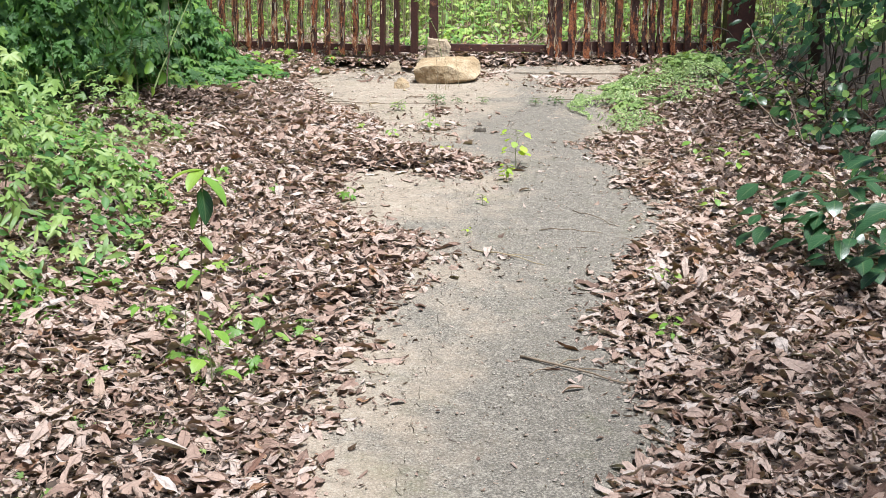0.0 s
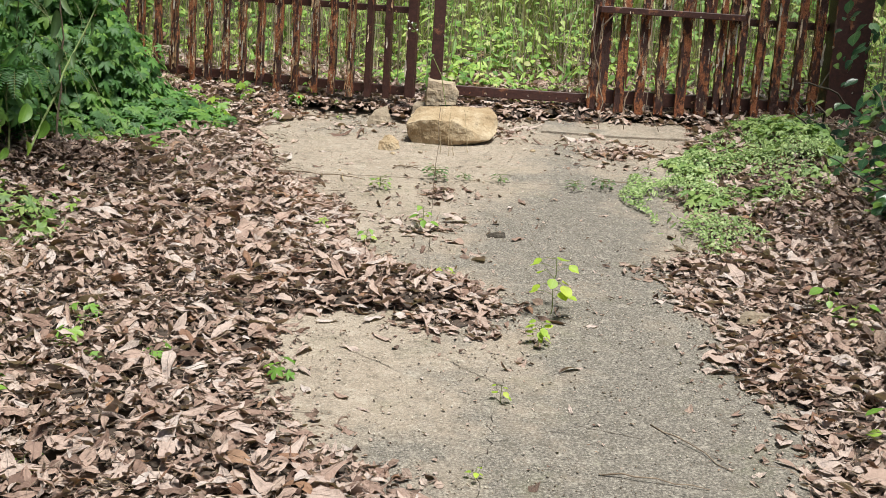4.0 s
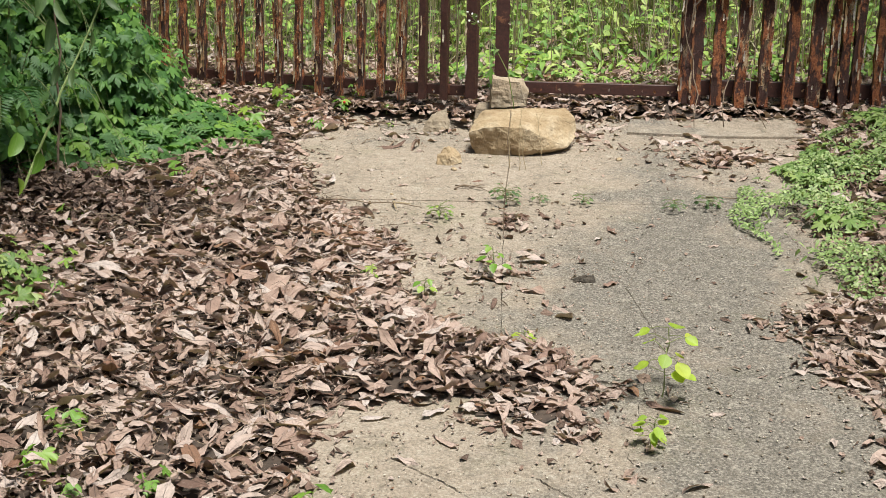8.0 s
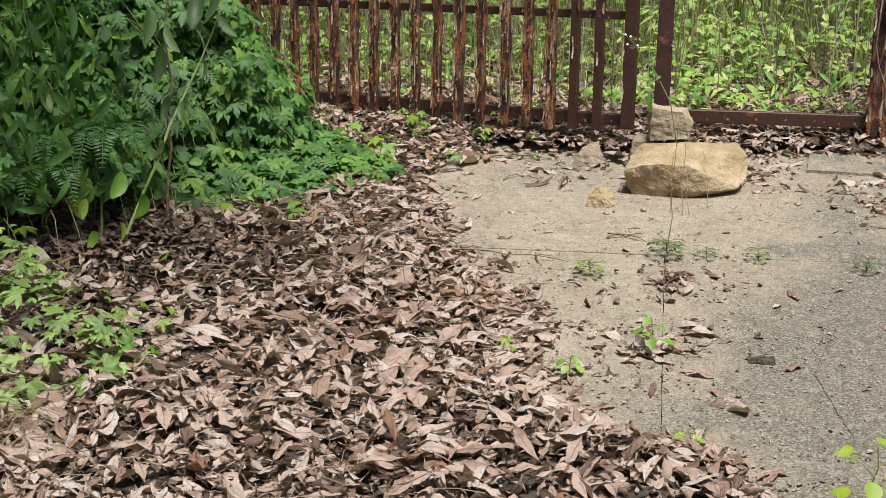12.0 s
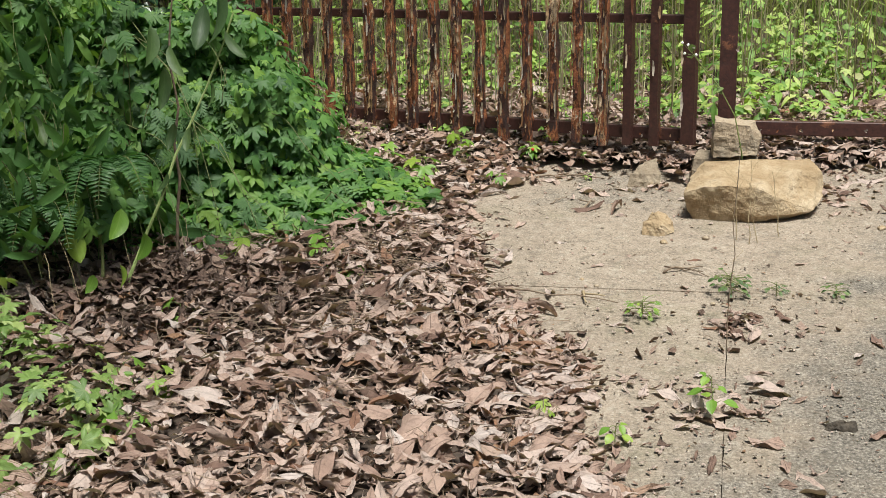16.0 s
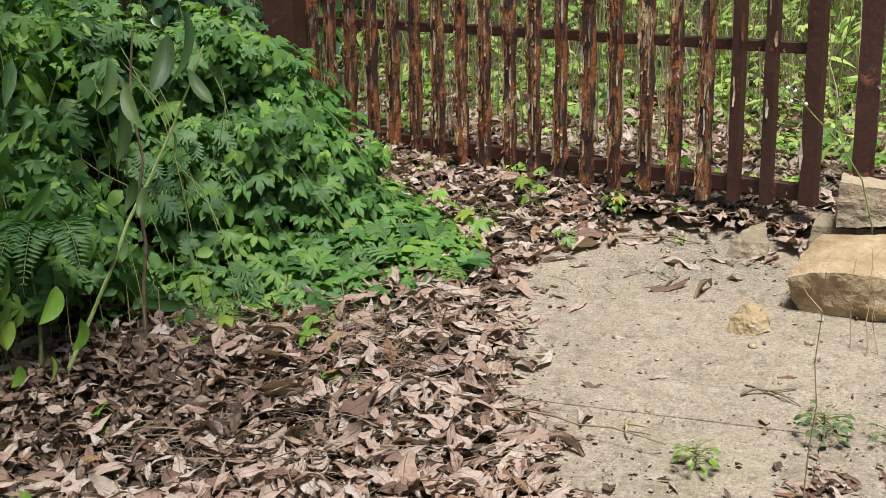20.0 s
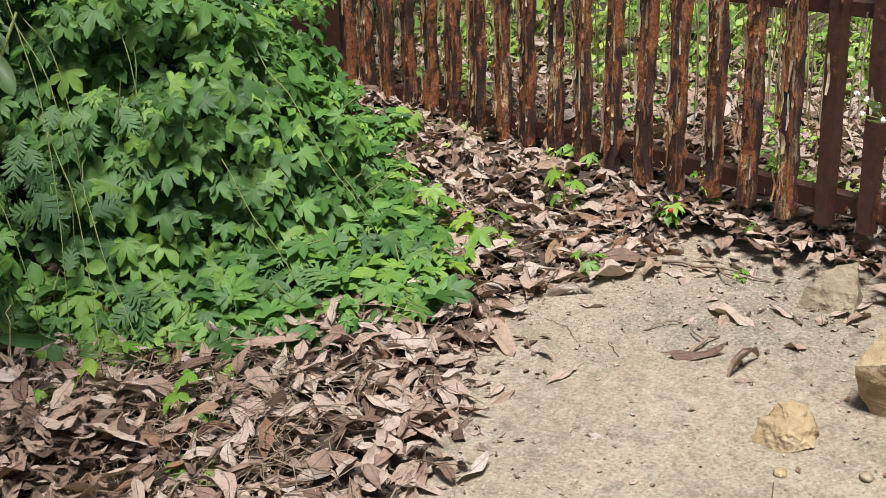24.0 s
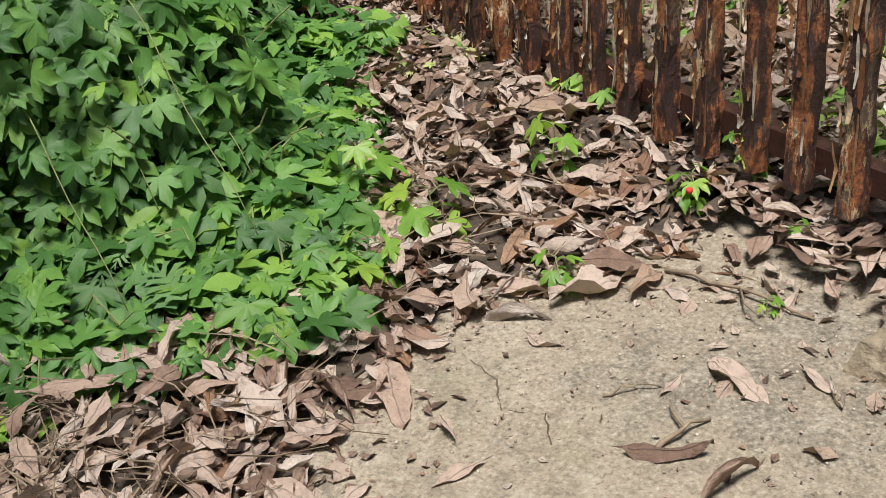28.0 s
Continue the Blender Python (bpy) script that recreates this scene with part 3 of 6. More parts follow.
# ---- gate ----
def flakes(bm, r, x0, x1, yf, z0, z1, n, slot):
    """Curled scales and long strips of paint standing off a bar's faces and edges."""
    for _ in range(n):
        z = r.uniform(z0, z1)
        strip = r.random() < 0.45
        h, w = (r.uniform(0.03, 0.11), r.uniform(0.006, 0.014)) if strip else (r.uniform(0.008, 0.03), r.uniform(0.004, 0.012))
        h = min(h, z1 - z) if z1 - z > 0.01 else 0.01
        edge = r.random()
        if edge < 0.40:
            x, out = x0 + w * 0.35, Vector((-0.8, -0.7, 0))
        elif edge < 0.80:
            x, out = x1 - w * 0.35, Vector((0.8, -0.7, 0))
        else:
            x, out = r.uniform(x0 + 0.008, x1 - 0.008), Vector((r.uniform(-0.3, 0.3), -1, 0))
        lift, curl = r.uniform(0.002, 0.013), r.uniform(-0.004, 0.007)
        rows, count = [], 5 if strip else 3
        for k in range(count):
            q = k / (count - 1)
            push = out * lift * (0.35 + 0.65 * abs(2 * q - r.uniform(0.6, 1.1)))
            wide = w * (0.35 + 0.65 * math.sin(math.pi * min(0.92, max(0.12, q)))) * r.uniform(0.7, 1.15)
            a = Vector((x - wide / 2, yf - 0.0015, z + h * q)) + push
            b = Vector((x + wide / 2, yf - 0.0015 - max(0, curl), z + h * q + r.uniform(-0.004, 0.004))) + push
            rows.append((bm.verts.new(a), bm.verts.new(b)))
        for (p, q), (s, t) in zip(rows, rows[1:]):
            f = bm.faces.new((p, q, t, s))
            f.material_index = slot


def bar_mesh(bm, r, x, w, d, y, z0, z1, lean=0.0, rough=0.0025):
    """An upright with worn, uneven edges, in short lengths."""
    n = 26
    rings = []
    for i in range(n + 1):
        z = z0 + (z1 - z0) * i / n
        cx = x + lean * (z - z0)
        e = lambda: r.uniform(-rough, rough)
        rings.append([bm.verts.new((cx + sx * w / 2 + e(), y + sy * d / 2 + e(), z)) for sx, sy in ((-1, -1), (1, -1), (1, 1), (-1, 1))])
    for lo, hi in zip(rings, rings[1:]):
        for k in range(4):
            bm.faces.new((lo[k], lo[(k + 1) % 4], hi[(k + 1) % 4], hi[k]))
    bm.faces.new(rings[0][::-1])
    bm.faces.new(rings[-1])


def gate_bar(parent, r, x, w, d, y, z0, z1, peel, name="bar", lean=0.0, dark=False, rough=0.0025):
    bm = bmesh.new()
    bar_mesh(bm, r, x, w, d, y, z0, z1, lean, rough)
    bar = part(name, bm, DARK_RUST if dark else RUST, parent)
    bm = bmesh.new()
    flakes(bm, r, x - w / 2, x + w / 2, y - d / 2, z0 + 0.02, z1 - 0.05, peel, 0)
    tagged(part("peeling_paint", bm, FLAKE, bar), "curled flakes of peeling cream and brown paint", kind="stuff")
    return bar


def gate_rail(parent, r, x0, x1, y, z0, z1, d=0.035, peel=10, name="rail", dark=True):
    bm = bmesh.new()
    box(bm, x0, x1, y - d / 2, y + d / 2, z0, z1, 0.003)
    rail = part(name, bm, DARK_RUST if dark else RUST, parent)
    bm = bmesh.new()
    for _ in range(peel):
        x = r.uniform(x0, x1)
        flakes(bm, r, x, x + 0.02, y - d / 2, z0 + 0.005, z1 - 0.03, 1, 0)
    tagged(part("peeling_paint", bm, FLAKE, rail), "curled flakes of peeling cream and brown paint", kind="stuff")
    return rail


def build_gate():
    r = random.Random(11)
    turn = pose(-0.340, 9.366, 0, 0, 0, -17.5)
    leaf = thing("gate_leaf", turn, "rusted maroon iron gate leaf with peeling paint, standing half open", "gate", "gate leaves")
    gate_rail(leaf, r, -1.96, 0.11, 0.0355, 1.060, 1.110, peel=16, name="bottom_rail")
    gate_rail(leaf, r, -1.96, 0.11, 0.0355, 1.508, 1.543, peel=6, name="middle_rail")
    gate_rail(leaf, r, -1.96, 0.11, 0.0355, 2.20, 2.25, peel=2, name="top_rail")
    gate_bar(leaf, r, 0.135, 0.050, 0.038, 0.0, 1.055, 2.25, 4, "stile", dark=True, rough=0.001)
    gate_bar(leaf, r, -1.99, 0.05, 0.05, 0.0, 1.035, 2.25, 20, "stile")
    for i in range(18):
        x = -0.1104 * i
        plain = i < 2
        gate_bar(leaf, r, x + r.uniform(-0.003, 0.003), 0.034 if plain else 0.033, 0.034, 0.0, 1.045 - 0.0035 * min(i, 6) - r.uniform(0, 0.012), 2.23, 6 if plain else r.randint(95, 130), dark=plain, lean=r.uniform(-0.004, 0.004), rough=0.0012 if plain else 0.0048)
    right = thing("gate_leaf", (0.015, 9.50, 0), "rusted iron gate leaf with thick flaking bars and dry stems", "gate", "gate leaves")
    gate_rail(right, r, -0.055, 0.775, 0.03, 1.066, 1.121, peel=14, name="sill_rail")
    gate_rail(right, r, 0.775, 2.12, 0.045, 1.075, 1.150, peel=10, name="bottom_rail")
    gate_rail(right, r, 0.80, 1.60, -0.045, 1.580, 1.615, peel=6, name="middle_rail")
    gate_rail(right, r, 1.56, 2.12, 0.045, 1.555, 1.595, peel=4, name="middle_rail")
    gate_rail(right, r, 0.76, 2.12, 0.045, 2.20, 2.25, peel=2, name="top_rail")
    for x, w in ((0.795, 0.05), (0.85, 0.055), (0.95, 0.05), (1.065, 0.05), (1.175, 0.05), (1.295, 0.055), (1.415, 0.06), (1.495, 0.032), (1.55, 0.042), (1.61, 0.042), (1.715, 0.045), (1.82, 0.045), (1.935, 0.045), (2.035, 0.05)):
        gate_bar(right, r, x, w, 0.045, 0.0, 1.04 - r.uniform(0, 0.02), 2.23, r.randint(24, 40), lean=r.uniform(-0.005, 0.005), rough=0.004)
    for x, y, w, lab, peel in ((-0.072, 9.56, 0.066, "slim dark maroon iron gate post with chipped paint", 4), (-2.29, 9.86, 0.13, "wide maroon iron gate post overgrown with vines", 14), (2.21, 9.50, 0.20, "thick dark iron gate post with flaking pale paint, among leaves", 40)):
        post = thing("gate_post", (x, y, gz(x, y)), lab, "post", "gate posts")
        gate_bar(post, r, 0, w, w * 0.8, 0, -0.1, 1.5 if w < 0.1 else 1.7, peel, "shaft", dark=True, rough=0.0015)
        bm = bmesh.new()
        top = 1.5 if w < 0.1 else 1.7
        box(bm, -w * 0.58, w * 0.58, -w * 0.48, w * 0.48, top, top + 0.015, 0.003)
        part("cap", bm, DARK_RUST, post)


# ---- stones ----
def rock(name, at, corners, material, label, rough=0.012, fine=0.004, cuts=4, turn=0, seed=0):
    reach = max(max(abs(a) for a in c) for c in corners)
    bm = bmesh.new()
    for c in corners:
        bm.verts.new(c)
    bmesh.ops.convex_hull(bm, input=bm.verts[:])
    bmesh.ops.dissolve_limit(bm, angle_limit=0.03, verts=bm.verts[:], edges=bm.edges[:])
    bmesh.ops.triangulate(bm, faces=bm.faces[:])
    for k in range(cuts):
        longest = [e for e in bm.edges if e.calc_length() > 0.22 * reach / (1 + k * 0.6)]
        if longest:
            bmesh.ops.subdivide_edges(bm, edges=longest, cuts=1)
            bmesh.ops.triangulate(bm, faces=bm.faces[:])
    bm.normal_update()
    off = Vector((seed * 3.1, seed * 1.7, seed))
    for v in bm.verts:
        p = v.co
        layer = math.floor(noise.noise(Vector((p.x * 4, p.y * 4, p.z * 20)) + off) * 3.5 + 0.25 * noise.noise(p * 60)) / 3.0
        d = rough * noise.fractal(p * (2.2 / reach) + off, 1.0, 2.0, 4) + fine * layer
        chip = noise.noise(p * (3.8 / reach) + off * 2)
        if chip > 0.35:
            d -= (chip - 0.35) * rough * 1.6
        v.co = p + v.normal * d
    ob = part(name, bm, material)
    ob.matrix_world = pose(*at, 0, 0, turn)
    return tagged(ob, label, "rock", "stones by the gate")


def build_stones():
    z = gz(0.0, 8.95)
    lift = lambda pts: [(x, y, h + 0.115 * y) for x, y, h in pts]
    rock("boulder", (0.03, 8.95, z), lift([(-0.19, -0.12, -0.012), (-0.02, -0.15, -0.012), (0.06, -0.11, -0.01), (0.16, -0.02, 0.01), (-0.20, 0.07, -0.02), (0.19, 0.10, -0.01), (-0.222, -0.135, 0.03), (0.0, -0.170, 0.028), (0.09, -0.160, 0.036),
        (-0.226, -0.135, 0.092), (-0.17, -0.155, 0.120), (-0.08, -0.170, 0.134), (0.0, -0.170, 0.132), (0.06, -0.168, 0.105), (0.20, -0.10, 0.034), (0.250, -0.01, 0.055), (0.255, 0.03, 0.08), (0.232, 0.04, 0.128), (0.195, 0.09, 0.160), (0.13, -0.05, 0.150), (-0.17, 0.08, 0.145), (-0.218, -0.03, 0.118), (0.24, 0.09, 0.06)]), SANDSTONE,
        "large ochre sandstone boulder with a flat top on the concrete", 0.011, 0.005, 6, 0, 1)
    rock("stone_block", (-0.035, 9.21, gz(0, 9.2) + 0.118), [(-0.085, -0.06, 0.0), (0.075, -0.07, 0.01), (0.09, 0.05, 0.0), (-0.08, 0.06, 0.0), (-0.082, -0.055, 0.135), (0.045, -0.06, 0.12), (0.075, 0.03, 0.125), (-0.07, 0.05, 0.14), (0.088, -0.05, 0.07)], PALE_STONE,
        "pale squarish stone block resting on a darker stone", 0.008, 0.004, 4, 6, 2)
    rock("round_stone", (-0.075, 9.24, gz(0, 9.24) - 0.01), [(-0.12, -0.07, 0.0), (0.13, -0.08, 0.0), (0.14, 0.08, 0.0), (-0.11, 0.08, 0.0), (-0.11, -0.04, 0.11), (0.12, -0.06, 0.115), (0.12, 0.06, 0.115), (-0.09, 0.05, 0.13), (-0.13, 0.0, 0.05)], GREY_STONE,
        "rounded brown stone under a pale block", 0.010, 0.002, 4, 0, 3)
    rock("small_stone", (-0.28, 8.685, gz(-0.28, 8.685) - 0.004), [(-0.055, -0.025, 0.0), (0.0, -0.05, 0.0), (0.05, -0.025, 0.01), (0.048, 0.04, 0.0), (-0.04, 0.05, 0.0), (-0.052, 0.0, 0.042), (-0.02, 0.02, 0.074), (0.028, 0.03, 0.066), (0.052, -0.005, 0.036), (0.008, -0.046, 0.040)], SANDSTONE,
        "small ochre broken stone lying on sandy concrete", 0.007, 0.006, 5, 10, 4)
    rock("flat_stone", (-0.365, 9.22, gz(-0.365, 9.22) - 0.004), [(-0.07, -0.03, 0.0), (0.05, -0.06, 0.0), (0.06, 0.05, 0.0), (-0.05, 0.05, 0.0), (-0.06, -0.01, 0.045), (0.045, 0.02, 0.10), (0.055, -0.045, 0.05), (0.0, 0.03, 0.085)], GREY_STONE,
        "tan wedge-shaped stone standing in dry leaves", 0.006, 0.004, 4, 10, 5)
    rock("flat_stone", (1.09, 6.54, gz(1.09, 6.54) + 0.004), [(-0.07, -0.03, 0.0), (0.06, -0.04, 0.0), (0.07, 0.04, 0.0), (-0.05, 0.05, 0.0), (-0.055, -0.01, 0.03), (0.045, -0.02, 0.04), (0.05, 0.03, 0.035), (-0.03, 0.03, 0.04)], GREY_STONE,
        "flat brown stone at the edge of the leaf drift", 0.005, 0.003, 4, 0, 7)
    clod = rock("clod", (0.225, 7.356, gz(0.225, 7.356) - 0.002), [(-0.038, -0.012, 0.0), (0.036, -0.015, 0.0), (0.04, 0.014, 0.0), (-0.03, 0.016, 0.0), (-0.028, -0.006, 0.018), (0.006, 0.0, 0.026), (0.034, 0.004, 0.02)], BARK,
        "dark clod of earth lying on the concrete", 0.005, 0.002, 4, 0, 8)
    tagged(clod, "dark clod of earth lying on the concrete", "clod", "")
    rock("flat_stone", (0.17, 9.44, gz(0.17, 9.44) - 0.01), [(-0.08, -0.05, 0.0), (0.08, -0.05, 0.0), (0.08, 0.05, 0.0), (-0.08, 0.05, 0.0), (-0.045, 0.0, 0.055), (0.045, 0.0, 0.06), (0.06, -0.03, 0.04)], GREY_STONE,
        "low grey brown stone behind the boulder by the sill rail", 0.006, 0.003, 3, 0, 6)
    r = random.Random(5)
    for k in range(18):
        x, y = r.uniform(-0.75, 0.75), r.uniform(7.9, 9.2)
        if k < 3:
            x, y = ((-0.255, 8.575), (0.45, 8.75), (-0.12, 8.62))[k]
        s = r.uniform(0.004, 0.008) if k > 2 else 0.013
        bm = bmesh.new()
        bmesh.ops.create_icosphere(bm, subdivisions=2, radius=s)
        for v in bm.verts:
            v.co *= 1 + 0.35 * noise.noise(v.co / s + Vector((k, k, 0)))
            v.co.z *= 0.65
        ob = part("pebble", bm, r.choice((PALE_STONE, GREY_STONE, SANDSTONE)), smooth=True)
        ob.location = (x, y, gz(x, y) + s * 0.45)
        tagged(ob, "small loose pebble on sandy concrete", "pebble", "pebbles on the drive")


# ---- leaf shapes ----
shape_r = np.random.default_rng(3)


def dry_leaf(r, rows, cols, cup, bend, twist):
    """A dead leaf, crumpled along and across, with a wavy and torn edge and a short stalk."""
    v, t, u = long_leaf(r, 1.0, r.uniform(0.27, 0.48), r.normal() * bend, r.normal() * cup, r.normal() * twist, 0.30, rows, cols, r.uniform(0.40, 0.62), 0.22, r.uniform(0.62, 1.05))
    edge = np.abs(u[:, 0])
    for _ in range(4):
        amp, fu, fv, ph = r.uniform(0.012, 0.034), r.uniform(0.4, 2.6), r.uniform(2.0, 13.0), r.uniform(0, math.tau)
        v[:, 2] += amp * (0.35 + 0.65 * edge) * np.sin(fu * u[:, 0] + fv * u[:, 1] + ph)
    v[:, 0] *= 1 + 0.10 * edge * np.sin(r.uniform(9, 19) * u[:, 1] + r.uniform(0, 6.28) * np.sign(u[:, 0]))
    stalk = v[:cols].mean(axis=0) + np.array([r.normal() * 0.03, -r.uniform(0.06, 0.2), r.normal() * 0.04])
    k = len(v)
    v = np.concatenate([v, [stalk]])
    u = np.concatenate([u, [(0.0, 0.0)]])
    return v, np.concatenate([t, [(0, k, cols - 1)]]), u


DRY_SHAPES = [dry_leaf(shape_r, 6, 3, 0.9, 0.8, 0.7) for _ in range(24)] + [dry_leaf(shape_r, 6, 3, 2.0, 1.2, 1.2) for _ in range(8)]
DRY_FINE = [dry_leaf(shape_r, 9, 4, 0.8, 0.8, 0.6) for _ in range(18)] + [dry_leaf(shape_r, 9, 4, 1.9, 1.3, 1.3) for _ in range(18)]
SCRAPS = [long_leaf(shape_r, 1.0, shape_r.uniform(0.3, 0.9), shape_r.normal() * 1.2, shape_r.normal() * 1.5, shape_r.normal() * 1.5, 0.3, 4, 3, shape_r.uniform(0.35, 0.65)) for _ in range(12)]
VINE_SHAPES = [lobed_leaf(shape_r, 5 if k % 4 else 3, shape_r.uniform(0.36, 0.50), shape_r.uniform(0.1, 0.55), shape_r.uniform(0.2, 0.9)) for k in range(12)]
OVAL_SHAPES = [long_leaf(shape_r, 1.0, shape_r.uniform(0.5, 0.75), shape_r.uniform(-1.0, 0.2), shape_r.uniform(0.0, 0.8), shape_r.normal() * 0.3, 0.05, 5, 3, 0.42) for _ in range(8)]
LANCE_SHAPES = [long_leaf(shape_r, 1.0, shape_r.uniform(0.18, 0.3), shape_r.uniform(-1.4, 0.2), shape_r.uniform(0.0, 0.8), shape_r.normal() * 0.4, 0.03, 5, 3, 0.4) for _ in range(6)]
ROUND_SHAPES = [long_leaf(shape_r, 1.0, shape_r.uniform(0.85, 1.0), shape_r.uniform(-0.7, 0.1), shape_r.uniform(0.1, 0.7), 0.0, 0.02, 7, 5, 0.45) for _ in range(4)]


def serrate_leaf(r, pairs=6):
    """A deeply cut, toothed leaf along y."""
    v, u, t = [(0.0, -0.5, 0.0)], [(0.0, 0.0)], []
    for side in (-1, 1):
        last = 0
        for k in range(pairs):
            q = (k + 0.6) / pairs
            reach = 0.42 * math.sin(math.pi * min(0.94, 0.15 + q * 0.85)) * r.uniform(0.8, 1.15)
            base = len(v)
            v += [(0.0, q - 0.5, 0.03 * math.sin(q * 3)), (side * reach * 0.55, q - 0.46, 0.02), (side * reach, q - 0.36 + r.uniform(-0.03, 0.03), -0.05 * r.random()), (side * reach * 0.62, q - 0.33, 0.02)]
            u += [(0.0, q), (0.5, q), (1.0, q), (0.6, q)]
            t += [(last, base + 1, base), (base, base + 1, base + 3), (base + 1, base + 2, base + 3)] if side > 0 else [(last, base, base + 1), (base, base + 3, base + 1), (base + 1, base + 3, base + 2)]
            last = base
    return np.array(v), np.array(t), np.array(u)


SERRATE_SHAPES = [serrate_leaf(shape_r) for _ in range(6)]
TINY_SHAPES = [long_leaf(shape_r, 1.0, shape_r.uniform(0.45, 0.8), shape_r.uniform(-1.2, 0.3), shape_r.uniform(0.1, 0.9), 0.0, 0.02, 4, 3, 0.45) for _ in range(6)]


def strew(n, r, x0, x1, y0, y1):
    return r.uniform(x0, x1, n), r.uniform(y0, y1, n)


# ---- fallen leaves ----
def leaf_poses(x, y, z, r, tilt):
    n = len(x)
    normal = np.stack([r.normal(0, tilt, n), r.normal(0, tilt, n), np.ones(n)], axis=1)
    flip = r.random(n) < 0.35
    normal[flip] *= -1
    return frames(normal, r.uniform(0, math.tau, n)), np.stack([x, y, z], axis=1)


def build_shaded_mould():
    """Crumbled mould under the drifts of leaves, dark to paint shade between them."""
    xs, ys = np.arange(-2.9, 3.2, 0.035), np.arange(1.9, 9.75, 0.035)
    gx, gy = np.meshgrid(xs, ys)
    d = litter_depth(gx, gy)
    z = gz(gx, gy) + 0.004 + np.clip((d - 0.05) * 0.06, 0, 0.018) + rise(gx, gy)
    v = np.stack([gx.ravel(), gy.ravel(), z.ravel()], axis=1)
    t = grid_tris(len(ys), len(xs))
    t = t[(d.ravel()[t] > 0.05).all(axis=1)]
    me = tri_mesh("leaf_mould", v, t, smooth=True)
    tagged(hang("leaf_mould", me, MOULD_SHADE), "sheet of crumbled leaf mould, dark for the shade between the drift's leaves", "leaf litter", kind="stuff")


def build_litter():
    r = np.random.default_rng(21)
    x, y = strew(55000, r, -2.7, 2.6, 1.9, 10.9)
    bx, by = strew(9000, r, -2.9, 3.2, -5.0, 1.9)
    x, y = np.concatenate([x, bx]), np.concatenate([y, by])
    d = litter_depth(x, y)
    keep = r.random(len(x)) < np.where(d > 0, np.clip(0.5 + d * 5, 0, 1), 0.22 * np.exp(d / 0.045))
    keep &= ~((x < -1.9) & (y < 6.6) & (r.random(len(x)) < 0.6))
    keep &= ~((y > 10.5) & (r.random(len(x)) < 0.6))
    x, y, d = x[keep], y[keep], d[keep]
    pile = np.clip(d * 0.17, 0.003, 0.068) + 0.05 * np.exp(-(((x + 1.55) / 0.35) ** 2 + ((y - 7.95) / 0.22) ** 2))
    pile *= np.where(bank(x, y) > 0.02, 0.5, 1.0)
    z = gz(x, y) + 0.006 + pile * r.random(len(x)) ** 0.7 + 0.010 * np.clip(d * 6, 0, 1)
    z += rise(x, y)
    rot, pos = leaf_poses(x, y, z, r, np.clip(0.14 + d * 0.7, 0.14, 0.36))
    size = np.clip(0.070 * np.exp(r.normal(0, 0.36, len(x))), 0.028, 0.15) * np.interp(y, (5.5, 8.2), (1.0, 1.06))
    near = (x > -1.45) & (x < -0.45) & (y > 8.15) & (y < 9.25) & (r.random(len(x)) < 0.45) & (size > 0.055)
    pick = np.nonzero(near)[0][:300]
    rest = np.ones(len(x), dtype=bool)
    rest[pick] = False
    which = r.integers(0, len(DRY_SHAPES), len(x))
    close = ((x < 0.3) & (x > -1.7) & (y > 6.6) & (y < 9.6)) | (r.random(len(x)) < 0.12)
    which[close] = len(DRY_SHAPES) + r.integers(0, len(DRY_FINE), int(close.sum()))
    me = lay("leaf_litter", DRY_SHAPES + DRY_FINE, which[rest], rot[rest], pos[rest], size[rest], True)
    litter = tagged(hang("leaf_litter", me, DRY), "deep drift of curled dry brown leaves on soil and concrete", "leaf litter", kind="stuff")
    fine = [tri_mesh("leaf", *s, smooth=True) for s in DRY_FINE]
    for me in fine:
        me.materials.append(DRY_ONE)
    for i in pick:
        ob = new("leaf", fine[int(r.integers(0, len(fine)))])
        m = Matrix([list(row) + [0] for row in rot[i]] + [[0, 0, 0, 1]])
        ob.parent = litter
        ob.matrix_world = Matrix.Translation(pos[i] + np.array([0, 0, 0.012])) @ m @ Matrix.Scale(float(size[i]) * 1.1, 4)
    # broken pieces filling the gaps, coloured darker so the gaps read as shaded
    fx, fy = strew(72000, r, -2.3, 2.3, 2.4, 10.3)
    fd = litter_depth(fx, fy)
    keep = r.random(len(fx)) < np.where(fd > 0, np.clip(0.5 + fd * 5, 0, 1), 0.35 * np.exp(fd / 0.06))
    fx, fy, fd = fx[keep], fy[keep], fd[keep]
    fz = gz(fx, fy) + 0.006 + np.clip(fd * 0.14, 0.003, 0.058) * r.random(len(fx)) ** 0.6 + rise(fx, fy)
    rot, pos = leaf_poses(fx, fy, fz, r, 0.5)
    me = lay("leaf_fragments", SCRAPS, r.integers(0, len(SCRAPS), len(fx)), rot, pos, 0.012 + 0.038 * r.random(len(fx)) ** 1.5)
    tagged(hang("leaf_fragments", me, GAP_SHADE), "broken pieces of dry brown leaves, darkened for shade in the drift's gaps", "leaf litter", kind="stuff")
    # crumbs and husks between the leaves and on the bare concrete
    x, y = strew(30000, r, -1.4, 1.5, 2.2, 9.6)
    d = litter_depth(x, y)
    keep = (d > -0.9) & (r.random(len(x)) < np.clip(0.9 + d * 2.6, 0.22, 1))
    x, y = x[keep], y[keep]
    rot, pos = leaf_poses(x, y, gz(x, y) + 0.006, r, 0.25)
